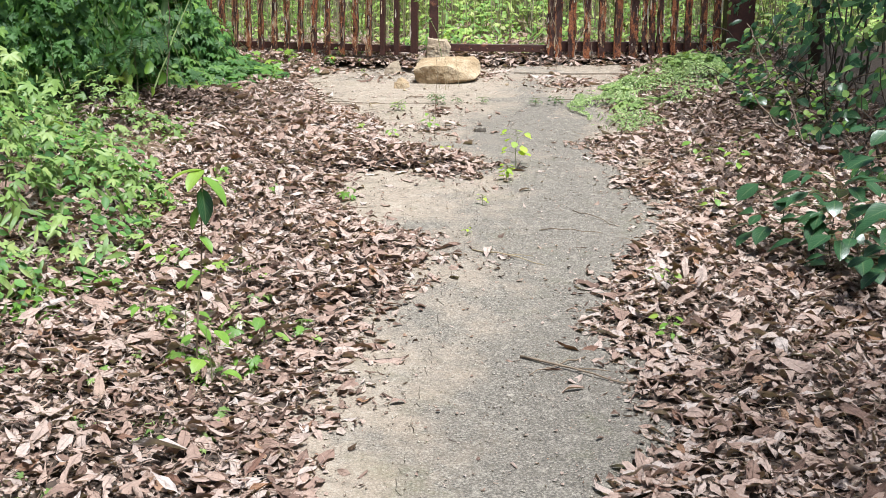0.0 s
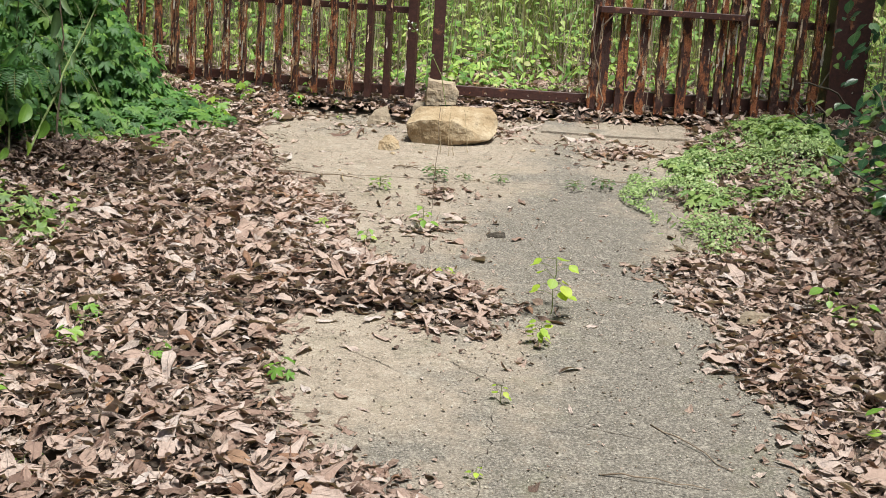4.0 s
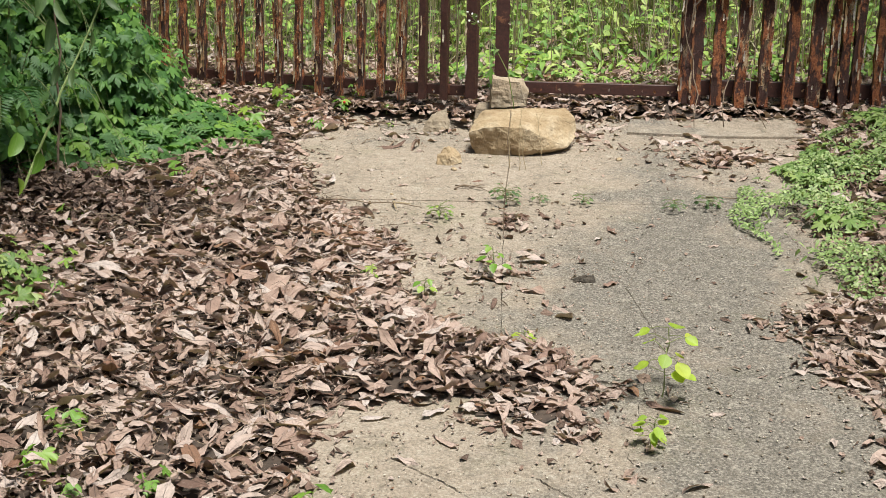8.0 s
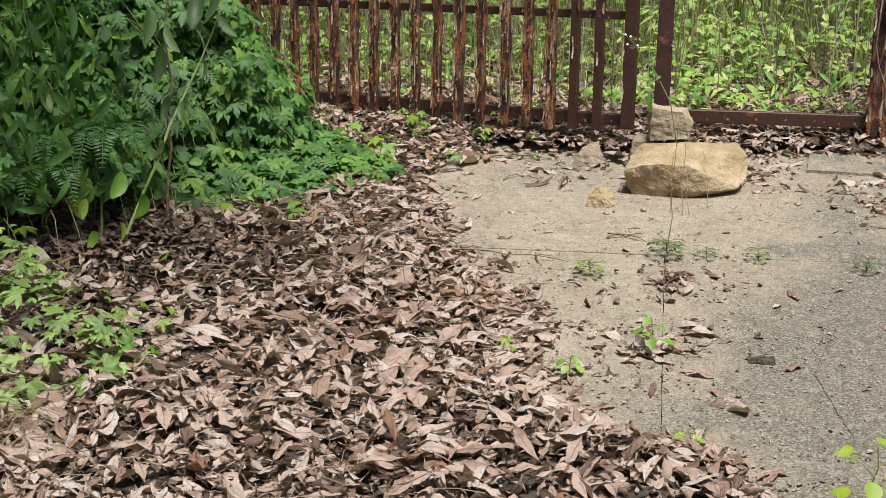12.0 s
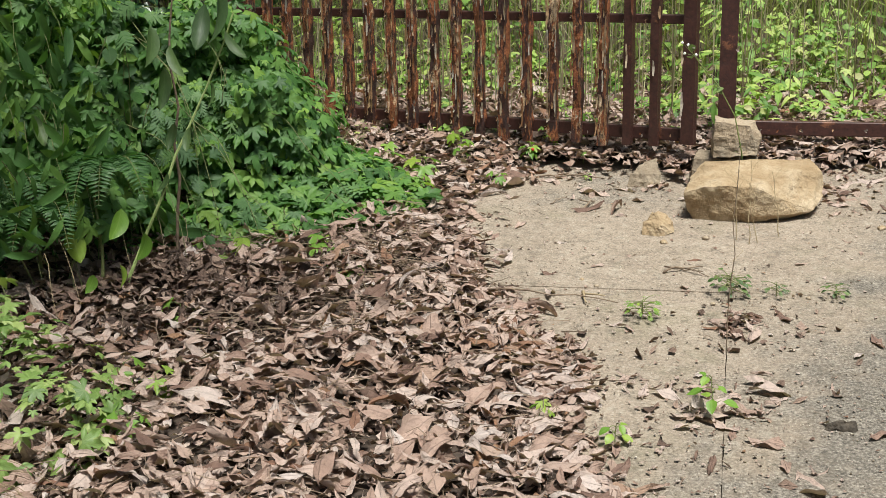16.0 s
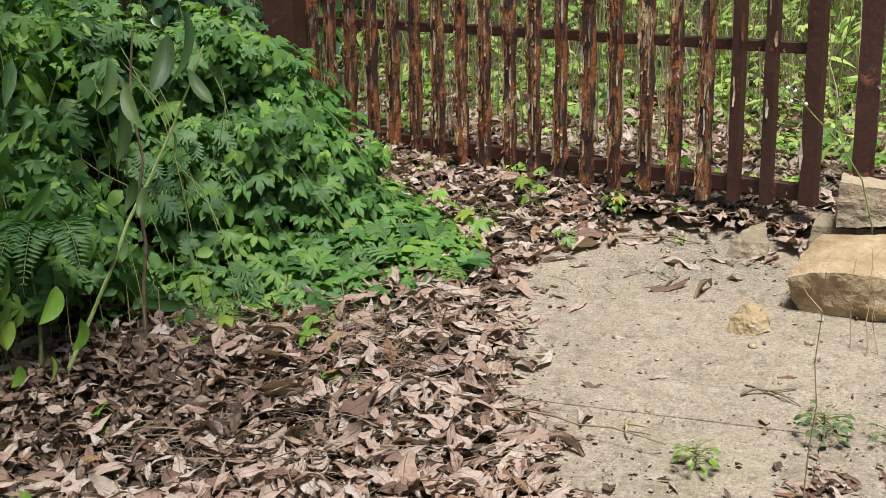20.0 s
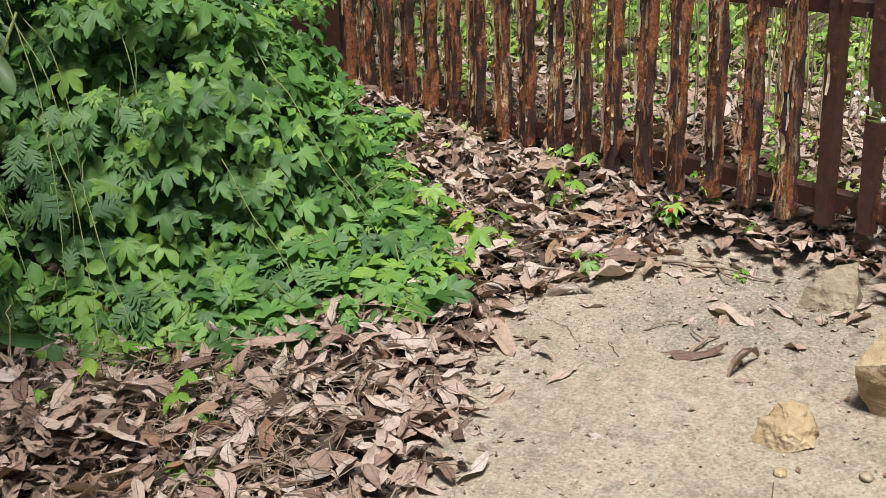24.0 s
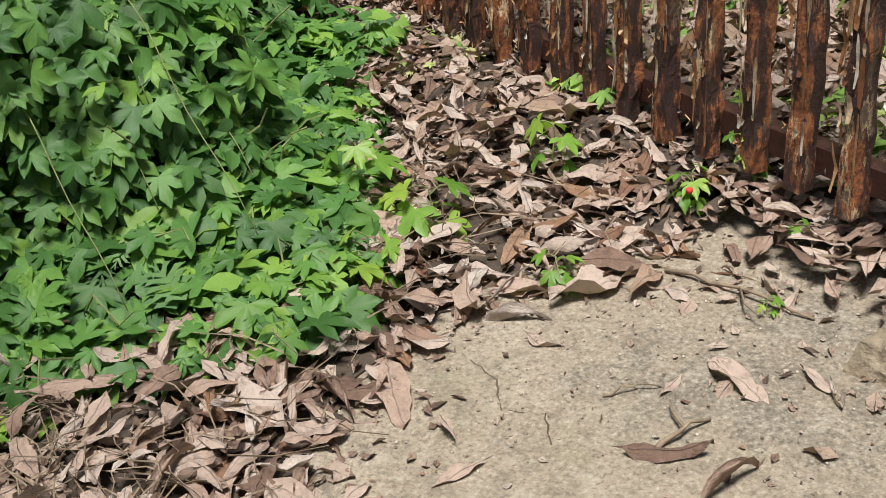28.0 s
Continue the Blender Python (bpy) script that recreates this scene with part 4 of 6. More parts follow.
    me = lay("leaf_crumbs", SCRAPS, r.integers(0, len(SCRAPS), len(x)), rot, pos, 0.003 + 0.018 * r.random(len(x)) ** 2.5)
    tagged(hang("leaf_crumbs", me, DRY), "crumbs of broken dry leaves on the concrete", "leaf crumbs", kind="stuff")
    return fine


def build_shaded_pile():
    """Old wet leaves and dead twigs heaped under the thicket's edge, darkened for shade."""
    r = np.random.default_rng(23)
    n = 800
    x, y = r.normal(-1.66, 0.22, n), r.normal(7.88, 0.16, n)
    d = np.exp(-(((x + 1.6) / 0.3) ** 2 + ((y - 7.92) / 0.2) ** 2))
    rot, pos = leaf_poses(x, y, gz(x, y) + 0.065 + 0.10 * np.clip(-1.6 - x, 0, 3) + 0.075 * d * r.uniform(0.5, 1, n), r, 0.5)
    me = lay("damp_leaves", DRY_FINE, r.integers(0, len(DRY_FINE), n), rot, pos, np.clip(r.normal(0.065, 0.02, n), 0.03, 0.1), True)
    tagged(hang("damp_leaves", me, DAMP_SHADE), "heap of damp brown leaves, coloured darker for shade under overhanging vines", "leaf litter", kind="stuff")
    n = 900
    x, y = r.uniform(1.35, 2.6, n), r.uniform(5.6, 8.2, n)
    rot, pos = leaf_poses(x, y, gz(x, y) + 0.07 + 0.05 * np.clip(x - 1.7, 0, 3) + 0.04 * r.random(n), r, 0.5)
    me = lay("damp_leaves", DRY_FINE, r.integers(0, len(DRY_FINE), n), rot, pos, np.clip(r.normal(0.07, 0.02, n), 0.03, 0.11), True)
    tagged(hang("damp_leaves", me, DAMP_SHADE), "damp leaves, coloured darker for shade beneath dead branches by the shrub", "leaf litter", kind="stuff")


def build_cracks():
    """Hairline cracks in the slabs: thin ribbons of dirt."""
    r = random.Random(19)
    for pts in (((-0.92, 8.93), (-0.85, 8.915), (-0.80, 8.86), (-0.74, 8.885), (-0.68, 8.83)), ((0.16, 5.6), (0.42, 5.72), (0.60, 5.66)), ((-0.30, 6.2), (-0.12, 6.05), (0.05, 6.12), (0.22, 5.95)), ((0.35, 6.62), (0.42, 6.95), (0.36, 7.3), (0.48, 7.7))):
        v, t = [], []
        path = []
        for (ax, ay), (bx, by) in zip(pts, pts[1:]):
            k = max(2, int(math.hypot(bx - ax, by - ay) / 0.012))
            path += [(ax + (bx - ax) * i / k + r.uniform(-0.003, 0.003), ay + (by - ay) * i / k + r.uniform(-0.003, 0.003)) for i in range(k)]
        for i, (x, y) in enumerate(path):
            wide = r.uniform(0.0004, 0.0014)
            v += [(x - wide, y - wide, gz(x, y) + 0.0028), (x + wide, y + wide, gz(x, y) + 0.0028)]
        me = tri_mesh("hair_crack", np.array(v), grid_tris(len(path), 2))
        tagged(hang("hair_crack", me, SOIL), "hairline crack filled with dark dirt in the concrete", "crack", kind="structure")


def build_single_leaves(fine):
    r = random.Random(31)
    spots = [(-0.26, 6.18, 0.08), (-0.26, 5.84, 0.07), (0.11, 6.31, 0.09), (0.40, 5.81, 0.06), (-0.24, 5.68, 0.05), (-0.19, 5.76, 0.06), (0.04, 7.26, 0.08), (0.05, 6.89, 0.10),
        (-0.54, 9.08, 0.15), (-0.54, 8.90, 0.14), (-0.44, 8.89, 0.14), (-0.76, 8.72, 0.10), (-0.84, 9.02, 0.08), (-0.42, 8.84, 0.05), (-0.83, 8.60, 0.07), (-0.76, 9.19, 0.03), (0.18, 8.41, 0.06), (-0.69, 9.32, 0.08), (-0.41, 9.12, 0.08), (-0.20, 9.02, 0.07),
        (0.14, 5.19, 0.09), (0.30, 9.02, 0.08), (0.36, 9.2, 0.09), (0.62, 8.9, 0.08), (0.80, 8.72, 0.09), (0.95, 8.80, 0.08), (1.02, 8.74, 0.09), (0.88, 8.84, 0.07), (-0.02, 7.86, 0.07), (0.03, 7.95, 0.08), (-0.08, 7.90, 0.07), (0.05, 7.62, 0.07),
        (-0.10, 7.52, 0.08), (0.02, 7.40, 0.09), (-0.12, 7.38, 0.08), (0.08, 7.48, 0.07), (-0.02, 7.30, 0.08), (0.45, 3.87, 0.10), (0.38, 3.95, 0.08), (0.25, 4.02, 0.05), (-0.12, 3.7, 0.07), (0.05, 3.45, 0.05), (0.22, 3.3, 0.05), (-0.2, 3.25, 0.06),
        (0.0, 5.05, 0.08), (0.07, 5.12, 0.07), (-0.03, 5.2, 0.07), (0.52, 6.45, 0.06), (0.60, 5.2, 0.06), (0.50, 7.9, 0.05), (0.30, 7.75, 0.05), (-0.35, 7.9, 0.06), (-0.45, 8.35, 0.06), (-0.60, 8.55, 0.05), (-0.35, 8.45, 0.05), (-0.15, 8.42, 0.05), (0.33, 8.62, 0.05), (0.55, 8.45, 0.04), (0.7, 7.7, 0.05)]
    for x, y, s in spots:
        me = r.choice(fine)
        ob = new("dry_leaf", me)
        turn = pose(0, 0, 0, math.degrees(math.atan(0.115)), 0, 0) @ pose(0, 0, 0, r.choice((0, 180)) + r.uniform(-8, 8), r.uniform(-8, 8), r.uniform(0, 360)) @ Matrix.Scale(s * 0.9, 4)
        low = min((turn @ v.co).z - 0.115 * (turn @ v.co).y for v in me.vertices)
        ob.matrix_world = Matrix.Translation((x, y, floor_at(x, y) + 0.001 - low * 0.8)) @ turn
        tagged(ob, "curled dry brown leaf lying alone on concrete", "leaf", "single leaves on the drive")


def build_grit():
    """Loose grains and crumbs of stone on the concrete."""
    r = np.random.default_rng(77)
    x, y = strew(27000, r, -1.1, 1.2, 2.6, 9.5)
    keep = (litter_depth(x, y) < 0.02) & (r.random(len(x)) < 0.55 + 0.45 * wobble(x, y, 6.0, 78))
    x, y = x[keep], y[keep]
    n = len(x)
    v = np.array([(1, 0, 0), (-0.8, 0.3, 0), (0, 1, 0.1), (0.1, -0.9, 0), (0, 0.1, 0.8), (0, 0, -0.6)], dtype=float)
    t = np.array([(0, 2, 4), (2, 1, 4), (1, 3, 4), (3, 0, 4), (2, 0, 5), (1, 2, 5), (3, 1, 5), (0, 3, 5)])
    size = (0.0010 + 0.0036 * r.random(n) ** 3) * np.clip(1.0 + 0.10 * (7.5 - y), 0.85, 1.1)
    rot = frames(np.array([[0, 0, 1.0]]) + r.normal(0, 0.4, (n, 3)), r.uniform(0, math.tau, n))
    me = lay("grit", [(v, t, np.zeros((6, 2)))], np.zeros(n, dtype=int), rot, np.stack([x, y, gz(x, y) + 0.002 + size * 0.4], axis=1), size)
    tagged(hang("grit", me, GRIT), "loose grit and crumbs on the concrete", "grit", kind="stuff")


def build_twigs():
    r = random.Random(41)
    twigs = [((0.14, 5.18), (0.43, 4.98), 0.0052, "pale forked dead twig lying across the concrete"), ((0.28, 4.05), (0.62, 3.82), 0.008, "bent dead twig at the edge of the leaves"), ((0.45, 5.45), (0.72, 5.40), 0.004, ""), ((0.62, 5.75), (0.80, 5.50), 0.004, ""),
        ((-0.79, 9.28), (-0.52, 9.27), 0.0065, "straight dead stick on the concrete by the gate"), ((-0.58, 9.37), (-0.46, 9.39), 0.006, "dead brown stick near the foot of the gate"), ((-0.69, 8.96), (-0.63, 9.02), 0.004, ""), ((-0.90, 9.21), (-0.80, 9.20), 0.004, ""), ((-0.24, 8.30), (-0.12, 8.36), 0.006, ""), ((-0.24, 8.36), (-0.10, 8.28), 0.004, ""), ((-0.47, 8.12), (-0.45, 8.04), 0.008, "pale curved stem on sandy concrete"), ((-1.95, 7.75), (-1.55, 8.05), 0.009, "dead branch in the leaf drift"),
        ((-0.75, 8.05), (-0.35, 7.98), 0.005, ""), ((0.75, 8.25), (1.05, 8.20), 0.005, ""), ((-0.6, 5.3), (-0.9, 5.1), 0.006, ""), ((0.8, 3.6), (1.1, 3.4), 0.007, ""), ((1.2, 7.2), (1.75, 7.0), 0.010, "dead branch on dark leaf litter"), ((1.35, 6.85), (1.9, 7.15), 0.008, ""), ((1.5, 7.7), (1.75, 7.1), 0.007, ""), ((-0.56, 8.90), (-0.53, 8.99), 0.007, ""), ((0.5, 4.05), (0.30, 3.9), 0.005, "")]
    for (x0, y0), (x1, y1), rad, lab in twigs:
        bm = bmesh.new()
        lift = 0.03 if litter_depth(np.array([x0]), np.array([y0]))[0] > 0.05 else 0.0
        p, q = Vector((x0, y0, floor_at(x0, y0) + rad + lift)), Vector((x1, y1, floor_at(x1, y1) + rad + lift))
        pts = arc(p, q, 0.008, 7, 0.006, r)
        for v in pts:
            v.z = max(v.z, floor_at(v.x, v.y) + rad * 0.8)
        tube(bm, pts, rad * 0.6, rad * 0.3, 6)
        if rad > 0.005:
            k = pts[3]
            side = (q - p).cross(Vector((0, 0, 1))).normalized() * r.choice((-1, 1))
            tube(bm, [k, k + (q - p) * 0.12 + side * 0.04, k + (q - p) * 0.25 + side * 0.06], rad * 0.4, rad * 0.2, 5)
        ob = part("twig", bm, TWIG if lab[:4] != "pale" else DRY_STEM, smooth=True)
        tagged(ob, lab or "thin dead brown twig on the drive", "twig", "twigs on the drive")
    # fine straw and twiglets through the leaf drift
    bm = bmesh.new()
    for _ in range(3600):
        x, y = r.uniform(-2.1, -0.4), r.uniform(3.0, 9.4)
        if r.random() < 0.35:
            x, y = r.uniform(-1.9, -1.0), r.uniform(7.6, 8.5)
        if r.random() < 0.25:
            x, y = r.uniform(0.8, 2.0), r.uniform(3.0, 8.0)
        if litter_depth(np.array([x]), np.array([y]))[0] < 0.03:
            continue
        a, n = r.uniform(0, math.tau), r.uniform(0.04, 0.16)
        z = gz(x, y) + r.uniform(0.04, 0.085)
        tube(bm, [(x, y, z), (x + n * 0.5 * math.cos(a), y + n * 0.5 * math.sin(a), z + r.uniform(-0.005, 0.015)), (x + n * math.cos(a + 0.2), y + n * math.sin(a + 0.2), z + r.uniform(-0.01, 0.02))], 0.0016, 0.0008, 3)
    tagged(part("twig_litter", bm, TWIG), "thin twigs and stalks mixed into dry leaves", "twigs", kind="stuff")


# ---- plants ----
def canopy(name, parent, height, bounds, n, shapes, size, material, seed, inside=0.07, up=0.5, label="", kind="stuff", lumps=0.12, gap=0.0, droop=0.0, floor=None):
    """Leaves over and within the surface of a thicket whose height over the ground is given as a function."""
    r = np.random.default_rng(seed)
    x, y = strew(n * 5, r, *bounds)
    e = 0.03
    h = height(x, y)
    gx, gy = (height(x + e, y) - height(x - e, y)) / (2 * e), (height(x, y + e) - height(x, y - e)) / (2 * e)
    area = np.sqrt(1 + gx ** 2 + gy ** 2)
    keep = (h > 0.015) & (r.random(len(x)) * 3.2 < area)
    if gap:
        keep &= wobble(x * 1.0, y + h, 11.0, seed + 5) > -gap
    idx = np.nonzero(keep)[0][:n]
    x, y, h, gx, gy = x[idx], y[idx], h[idx], gx[idx], gy[idx]
    m = len(x)
    normal = np.stack([-gx, -gy, np.full(m, 1.0)], axis=1)
    normal /= np.linalg.norm(normal, axis=1)[:, None]
    deep = r.exponential(inside, m) - inside * 0.4
    lump = lumps * wobble(x + 0.7 * h, y - 0.5 * h, 7.0, seed + 1) + 0.5 * lumps * wobble(x - h, y + 0.6 * h, 19.0, seed + 2)
    z0 = gz(x, y) + rise(x, y)
    lump *= np.clip(h * 3, 0, 1)
    pos = np.stack([x, y, z0 + h], axis=1) + normal * (lump - deep)[:, None]
    pos[:, 2] = np.maximum(pos[:, 2], z0 + 0.02)
    if floor is not None:
        ok = pos[:, 2] - z0 > floor(x, y)
        pos, normal, m = pos[ok], normal[ok], int(ok.sum())
    face = normal + np.array([0.12 * np.sign(-pos[:, 0].mean()), -0.4, up]) + r.normal(0, 0.34, (m, 3))
    rot = frames(face, r.normal(0, 1.0, m) + math.pi + droop)
    me = lay(name, shapes, r.integers(0, len(shapes), m), rot, pos, size * np.clip(r.normal(1, 0.28, m), 0.45, 1.7), True)
    return hang(name, me, material, parent, label), rot, pos


def vine_height(x, y):
    """The vines: a low apron before the gate, and a steep overhanging face further from it."""
    d = (np.interp(y, BUSH_Y, BUSH_X) - x) * 0.85
    low = np.where(d < 0.28, 0.05 + 0.36 * d, 0.15 + 1.75 * (d - 0.28))
    steep = 0.22 + 3.2 * d
    k = np.clip((8.26 - y) / 0.15, 0, 1)
    h = low * (1 - k) + steep * k
    h = np.minimum(h, np.interp(y, (7.6, 8.0, 8.35, 8.65, 9.0, 9.6), (1.10, 0.98, 0.86, 0.74, 0.55, 0.42)) + 0.15 * wobble(x, y, 4.0, 9) * np.clip(h, 0, 1))
    return np.where(d < 0, 0, h)


def vine_floor(x, y):
    return 0.24 * np.clip((8.22 - y) / 0.15, 0, 1) * np.clip((x + 2.35) / 0.2, 0, 1)


def bank_height(x, y):
    """Low weeds on the verge beside the start of the walk, rising away from the drive."""
    edge = np.interp(y, (1.0, 3.6, 4.3, 4.7, 4.95, 5.3, 5.7, 6.0, 6.3, 6.6, 7.0, 7.4, 8.0), (-1.5, -1.55, -1.5, -1.32, -1.14, -1.12, -1.22, -1.32, -1.55, -1.75, -1.95, -2.2, -2.4)) + 0.08 * wobble(x, y, 6.0, 15)
    d = edge - x
    h = np.where(d < 0.5, 0.06 + 0.42 * d, 0.27 + 0.75 * (d - 0.5))
    return np.where(d < 0, 0, np.minimum(h, 1.6))


def clump_height(x, y):
    """A low clump of leafy weeds on the verge."""
    q = ((x + 1.86) / 0.42) ** 2 + ((y - 7.05) / 0.36) ** 2
    return np.where(q < 1, 0.04 + 0.20 * np.sqrt(np.clip(1 - q, 0, 1)), 0)


def right_height(x, y):
    d = x - np.interp(y, (2.5, 4.0, 5.0, 6.0, 7.0, 8.0, 9.0, 10.0), (2.3, 2.1, 2.05, 2.0, 1.95, 1.85, 1.9, 2.1)) - 0.08 * wobble(x, y, 5.0, 25)
    h = np.where(d < 0.25, 0.10 + 0.9 * d, 0.33 + 2.0 * (d - 0.25))
    return np.where(d < 0, 0, np.minimum(h, 1.9))


def patch_height(x, y):
    """Ground cover creeping over the drive's edge."""
    edge = np.interp(y, (7.1, 7.25, 7.5, 8.0, 8.3, 8.65, 9.1, 9.3), (1.3, 0.98, 0.90, 0.80, 0.88, 1.10, 1.36, 1.5)) + 0.05 * wobble(x, y, 14.0, 35)
    far = np.interp(y, (7.1, 7.4, 8.0, 9.3), (1.25, 1.40, 1.75, 2.1))
    d = np.minimum(np.minimum(x - edge, far - x), np.minimum((y - 7.12) * 1.5, (9.35 - y)))
    return np.where(d < 0, 0, 0.012 + np.minimum(0.20 * d, 0.045) * (1.1 + 0.9 * wobble(x, y, 16.0, 37)) + 0.16 * np.clip(x - 1.2, 0, 0.7) * np.clip((y - 7.8) * 2, 0, 1) * (0.8 + 0.4 * wobble(x, y, 7.0, 36)))


def meadow_height(x, y):
    d = y - 9.72 - 0.14 * np.abs(np.sin(x * 2.1)) - 0.75 * np.clip(-0.15 - x, 0, 0.8)
    h = np.where(d < 0.8, 0.05 + 0.20 * d, 0.21 + 0.62 * (d - 0.8)) + 0.06 * wobble(x, y, 5, 45)
    return np.where(d < 0, 0, np.clip(h, 0.02, 2.2))


def thicket_stems(name, parent, r, height, bounds, n, rad, material, reach=0.5):
    bm = bmesh.new()
    for _ in range(n):
        x, y = r.uniform(bounds[0], bounds[1]), r.uniform(bounds[2], bounds[3])
        h = float(height(np.array([x]), np.array([y]))[0])
        if h < 0.08:
            continue
        z = gz(x, y)
        top = Vector((x + r.uniform(-0.2, 0.2), y + r.uniform(-0.3, 0.2), z + h * r.uniform(0.75, 1.05)))
        tube(bm, arc((x, y, z - 0.03), top, 0.06, 6, 0.03, r), rad, rad * 0.5, 4)
    return tagged(part(name, bm, material, parent), kind="stuff")


def runners(parent, r, height, bounds, n, material):
    """Long tendrils lying loosely over the thicket."""
    for _ in range(n):
        x, y = r.uniform(bounds[0], bounds[1]), r.uniform(bounds[2], bounds[3])
        length, sway = r.uniform(0.3, 0.65), r.uniform(-0.12, 0.12)
        ends = []
        for px, py in ((x, y), (x + length * 0.8, y - length * r.uniform(0.1, 0.5))):
            h = float(height(np.array([px]), np.array([py]))[0])
            ends.append(Vector((px, py, gz(px, py) + max(h, 0.06) + 0.05)))
        pts = [ends[0].lerp(ends[1], i / 14) + Vector((sway * math.sin(i / 14 * 3.1), 0, 0.09 * math.sin(i / 14 * 3.1) + 0.012 * math.sin(i * 1.1))) for i in range(15)]
        bm = bmesh.new()
        tube(bm, pts, 0.0018, 0.0010, 5)
        part("tendril", bm, material, parent, smooth=True)


def build_vines():
    r = random.Random(51)
    bush = thing("vine_thicket", (-1.9, 8.6, gz(-1.9, 8.6)), "dense thicket of green lobed climbing vines beside the gate", "vine thicket")
    inv = Matrix.Translation((1.9, -8.6, -gz(-1.9, 8.6)))
    made = []
    leaf, rot, pos = canopy("foliage", bush, vine_height, (-3.4, -1.05, 6.9, 9.75), 12500, VINE_SHAPES, 0.046, VINE, 61, 0.10, 0.5, gap=0.5, floor=vine_floor)
    tagged(leaf, kind="stuff")
    made.append(leaf)
    apron, _, _ = canopy("foliage", bush, vine_height, (-3.0, -1.05, 8.42, 9.6), 1900, VINE_SHAPES, 0.056, VINE, 64, 0.03, 0.8)
    tagged(apron, kind="stuff")
    made.append(apron)
    low, _, _ = canopy("undergrowth", bush, lambda x, y: vine_height(x, y) * 0.7, (-4.2, -1.05, 6.7, 9.75), 3500, OVAL_SHAPES, 0.055, VINE, 62, 0.14, 0.2, floor=vine_floor)
    tagged(low, kind="stuff")
    made.append(low)
    cut, _, _ = canopy("cut_leaves", bush, vine_height, (-3.2, -1.05, 7.3, 9.5), 1000, SERRATE_SHAPES, 0.075, SERRATE, 65, 0.03, 0.4, gap=-0.15, floor=vine_floor)
    tagged(cut, kind="stuff")
    made.append(cut)
    long, _, _ = canopy("long_leaves", bush, vine_height, (-3.2, -1.6, 7.2, 8.25), 1100, LANCE_SHAPES, 0.10, VINE, 66, 0.03, -0.5, floor=vine_floor)
    tagged(long, kind="stuff")
    made.append(long)
    made.append(thicket_stems("stem_tangle", bush, r, vine_height, (-3.4, -1.3, 7.5, 9.4), 420, 0.0032, STEM))
    before = set(bush.children)
    runners(bush, r, vine_height, (-2.4, -1.7, 8.2, 9.1), 20, STEM)
    made += [o for o in bush.children if o not in before]
    # the leaves that come nearest, one by one
    rr = np.random.default_rng(63)
    shapes = [tri_mesh("leaf", *s, smooth=True) for s in VINE_SHAPES]
    for me in shapes:
        me.materials.append(VINE_ONE)
    count = 0
    while count < 290:
        y = rr.uniform(8.35, 9.3)
        x = np.interp(y, BUSH_Y, BUSH_X) - rr.uniform(-0.04, 0.55)
        h = float(vine_height(np.array([x]), np.array([y]))[0])
        g = float(vine_height(np.array([x + 0.03]), np.array([y]))[0] - h) / 0.03
        if h <= 0.0:
            h = 0.05
        n = Vector((-g * 0.7 + 0.2, -0.55, 1.0)).normalized()
        p = Vector((x, y, gz(x, y) + h)) + n * rr.uniform(0.0, 0.04)
        f = np.array([[n.x, n.y, n.z + 0.5]]) + rr.normal(0, 0.22, (1, 3))
        m3 = frames(f, np.array([math.pi + rr.normal(0, 0.8)]))[0]
        ob = new("leaf", shapes[int(rr.integers(0, len(shapes)))])
        ob.matrix_world = Matrix.Translation(p) @ Matrix([list(row) + [0] for row in m3] + [[0, 0, 0, 1]]) @ Matrix.Scale(0.061 * rr.uniform(0.6, 1.3), 4)
        ob.parent = bush
        made.append(ob)
        count += 1
    for o in made:
        o.matrix_parent_inverse = inv


def settle(root, before):
    """Keeps parts that were built in world metres where they are, under their thing."""
    for o in root.children:
        if o not in before:
            o.matrix_parent_inverse = root.matrix_world.inverted()


def dead_branches(parent, r):
    """Bare crossing branches in front of the shrub."""
    for _ in range(28):
        x, y = r.uniform(1.8, 2.4), r.uniform(6.2, 9.0)
        a, n = r.uniform(0, math.tau), r.uniform(0.3, 0.8)
        z = gz(x, y) + r.uniform(0.05, 0.25)
        tip = Vector((x + n * math.cos(a) * 0.6, y + n * math.sin(a), z + r.uniform(0.0, 0.5)))
        tip.x = max(tip.x, 1.5)
        bm = bmesh.new()
        pts = arc((x, y, z), tip, r.uniform(-0.05, 0.08), 8, 0.012, r)
        rad = r.uniform(0.003, 0.008)
        tube(bm, pts, rad, rad * 0.4, 5)
        for q in (2, 4, 5):
            side = Vector((r.uniform(-1, 1), r.uniform(-1, 1), r.uniform(-0.3, 0.7))) * n * 0.22
            tube(bm, [pts[q], pts[q] + side * 0.5, pts[q] + side], rad * 0.5, rad * 0.25, 4)
        part("dead_branch", bm, r.choice((TWIG, BARK)), parent)


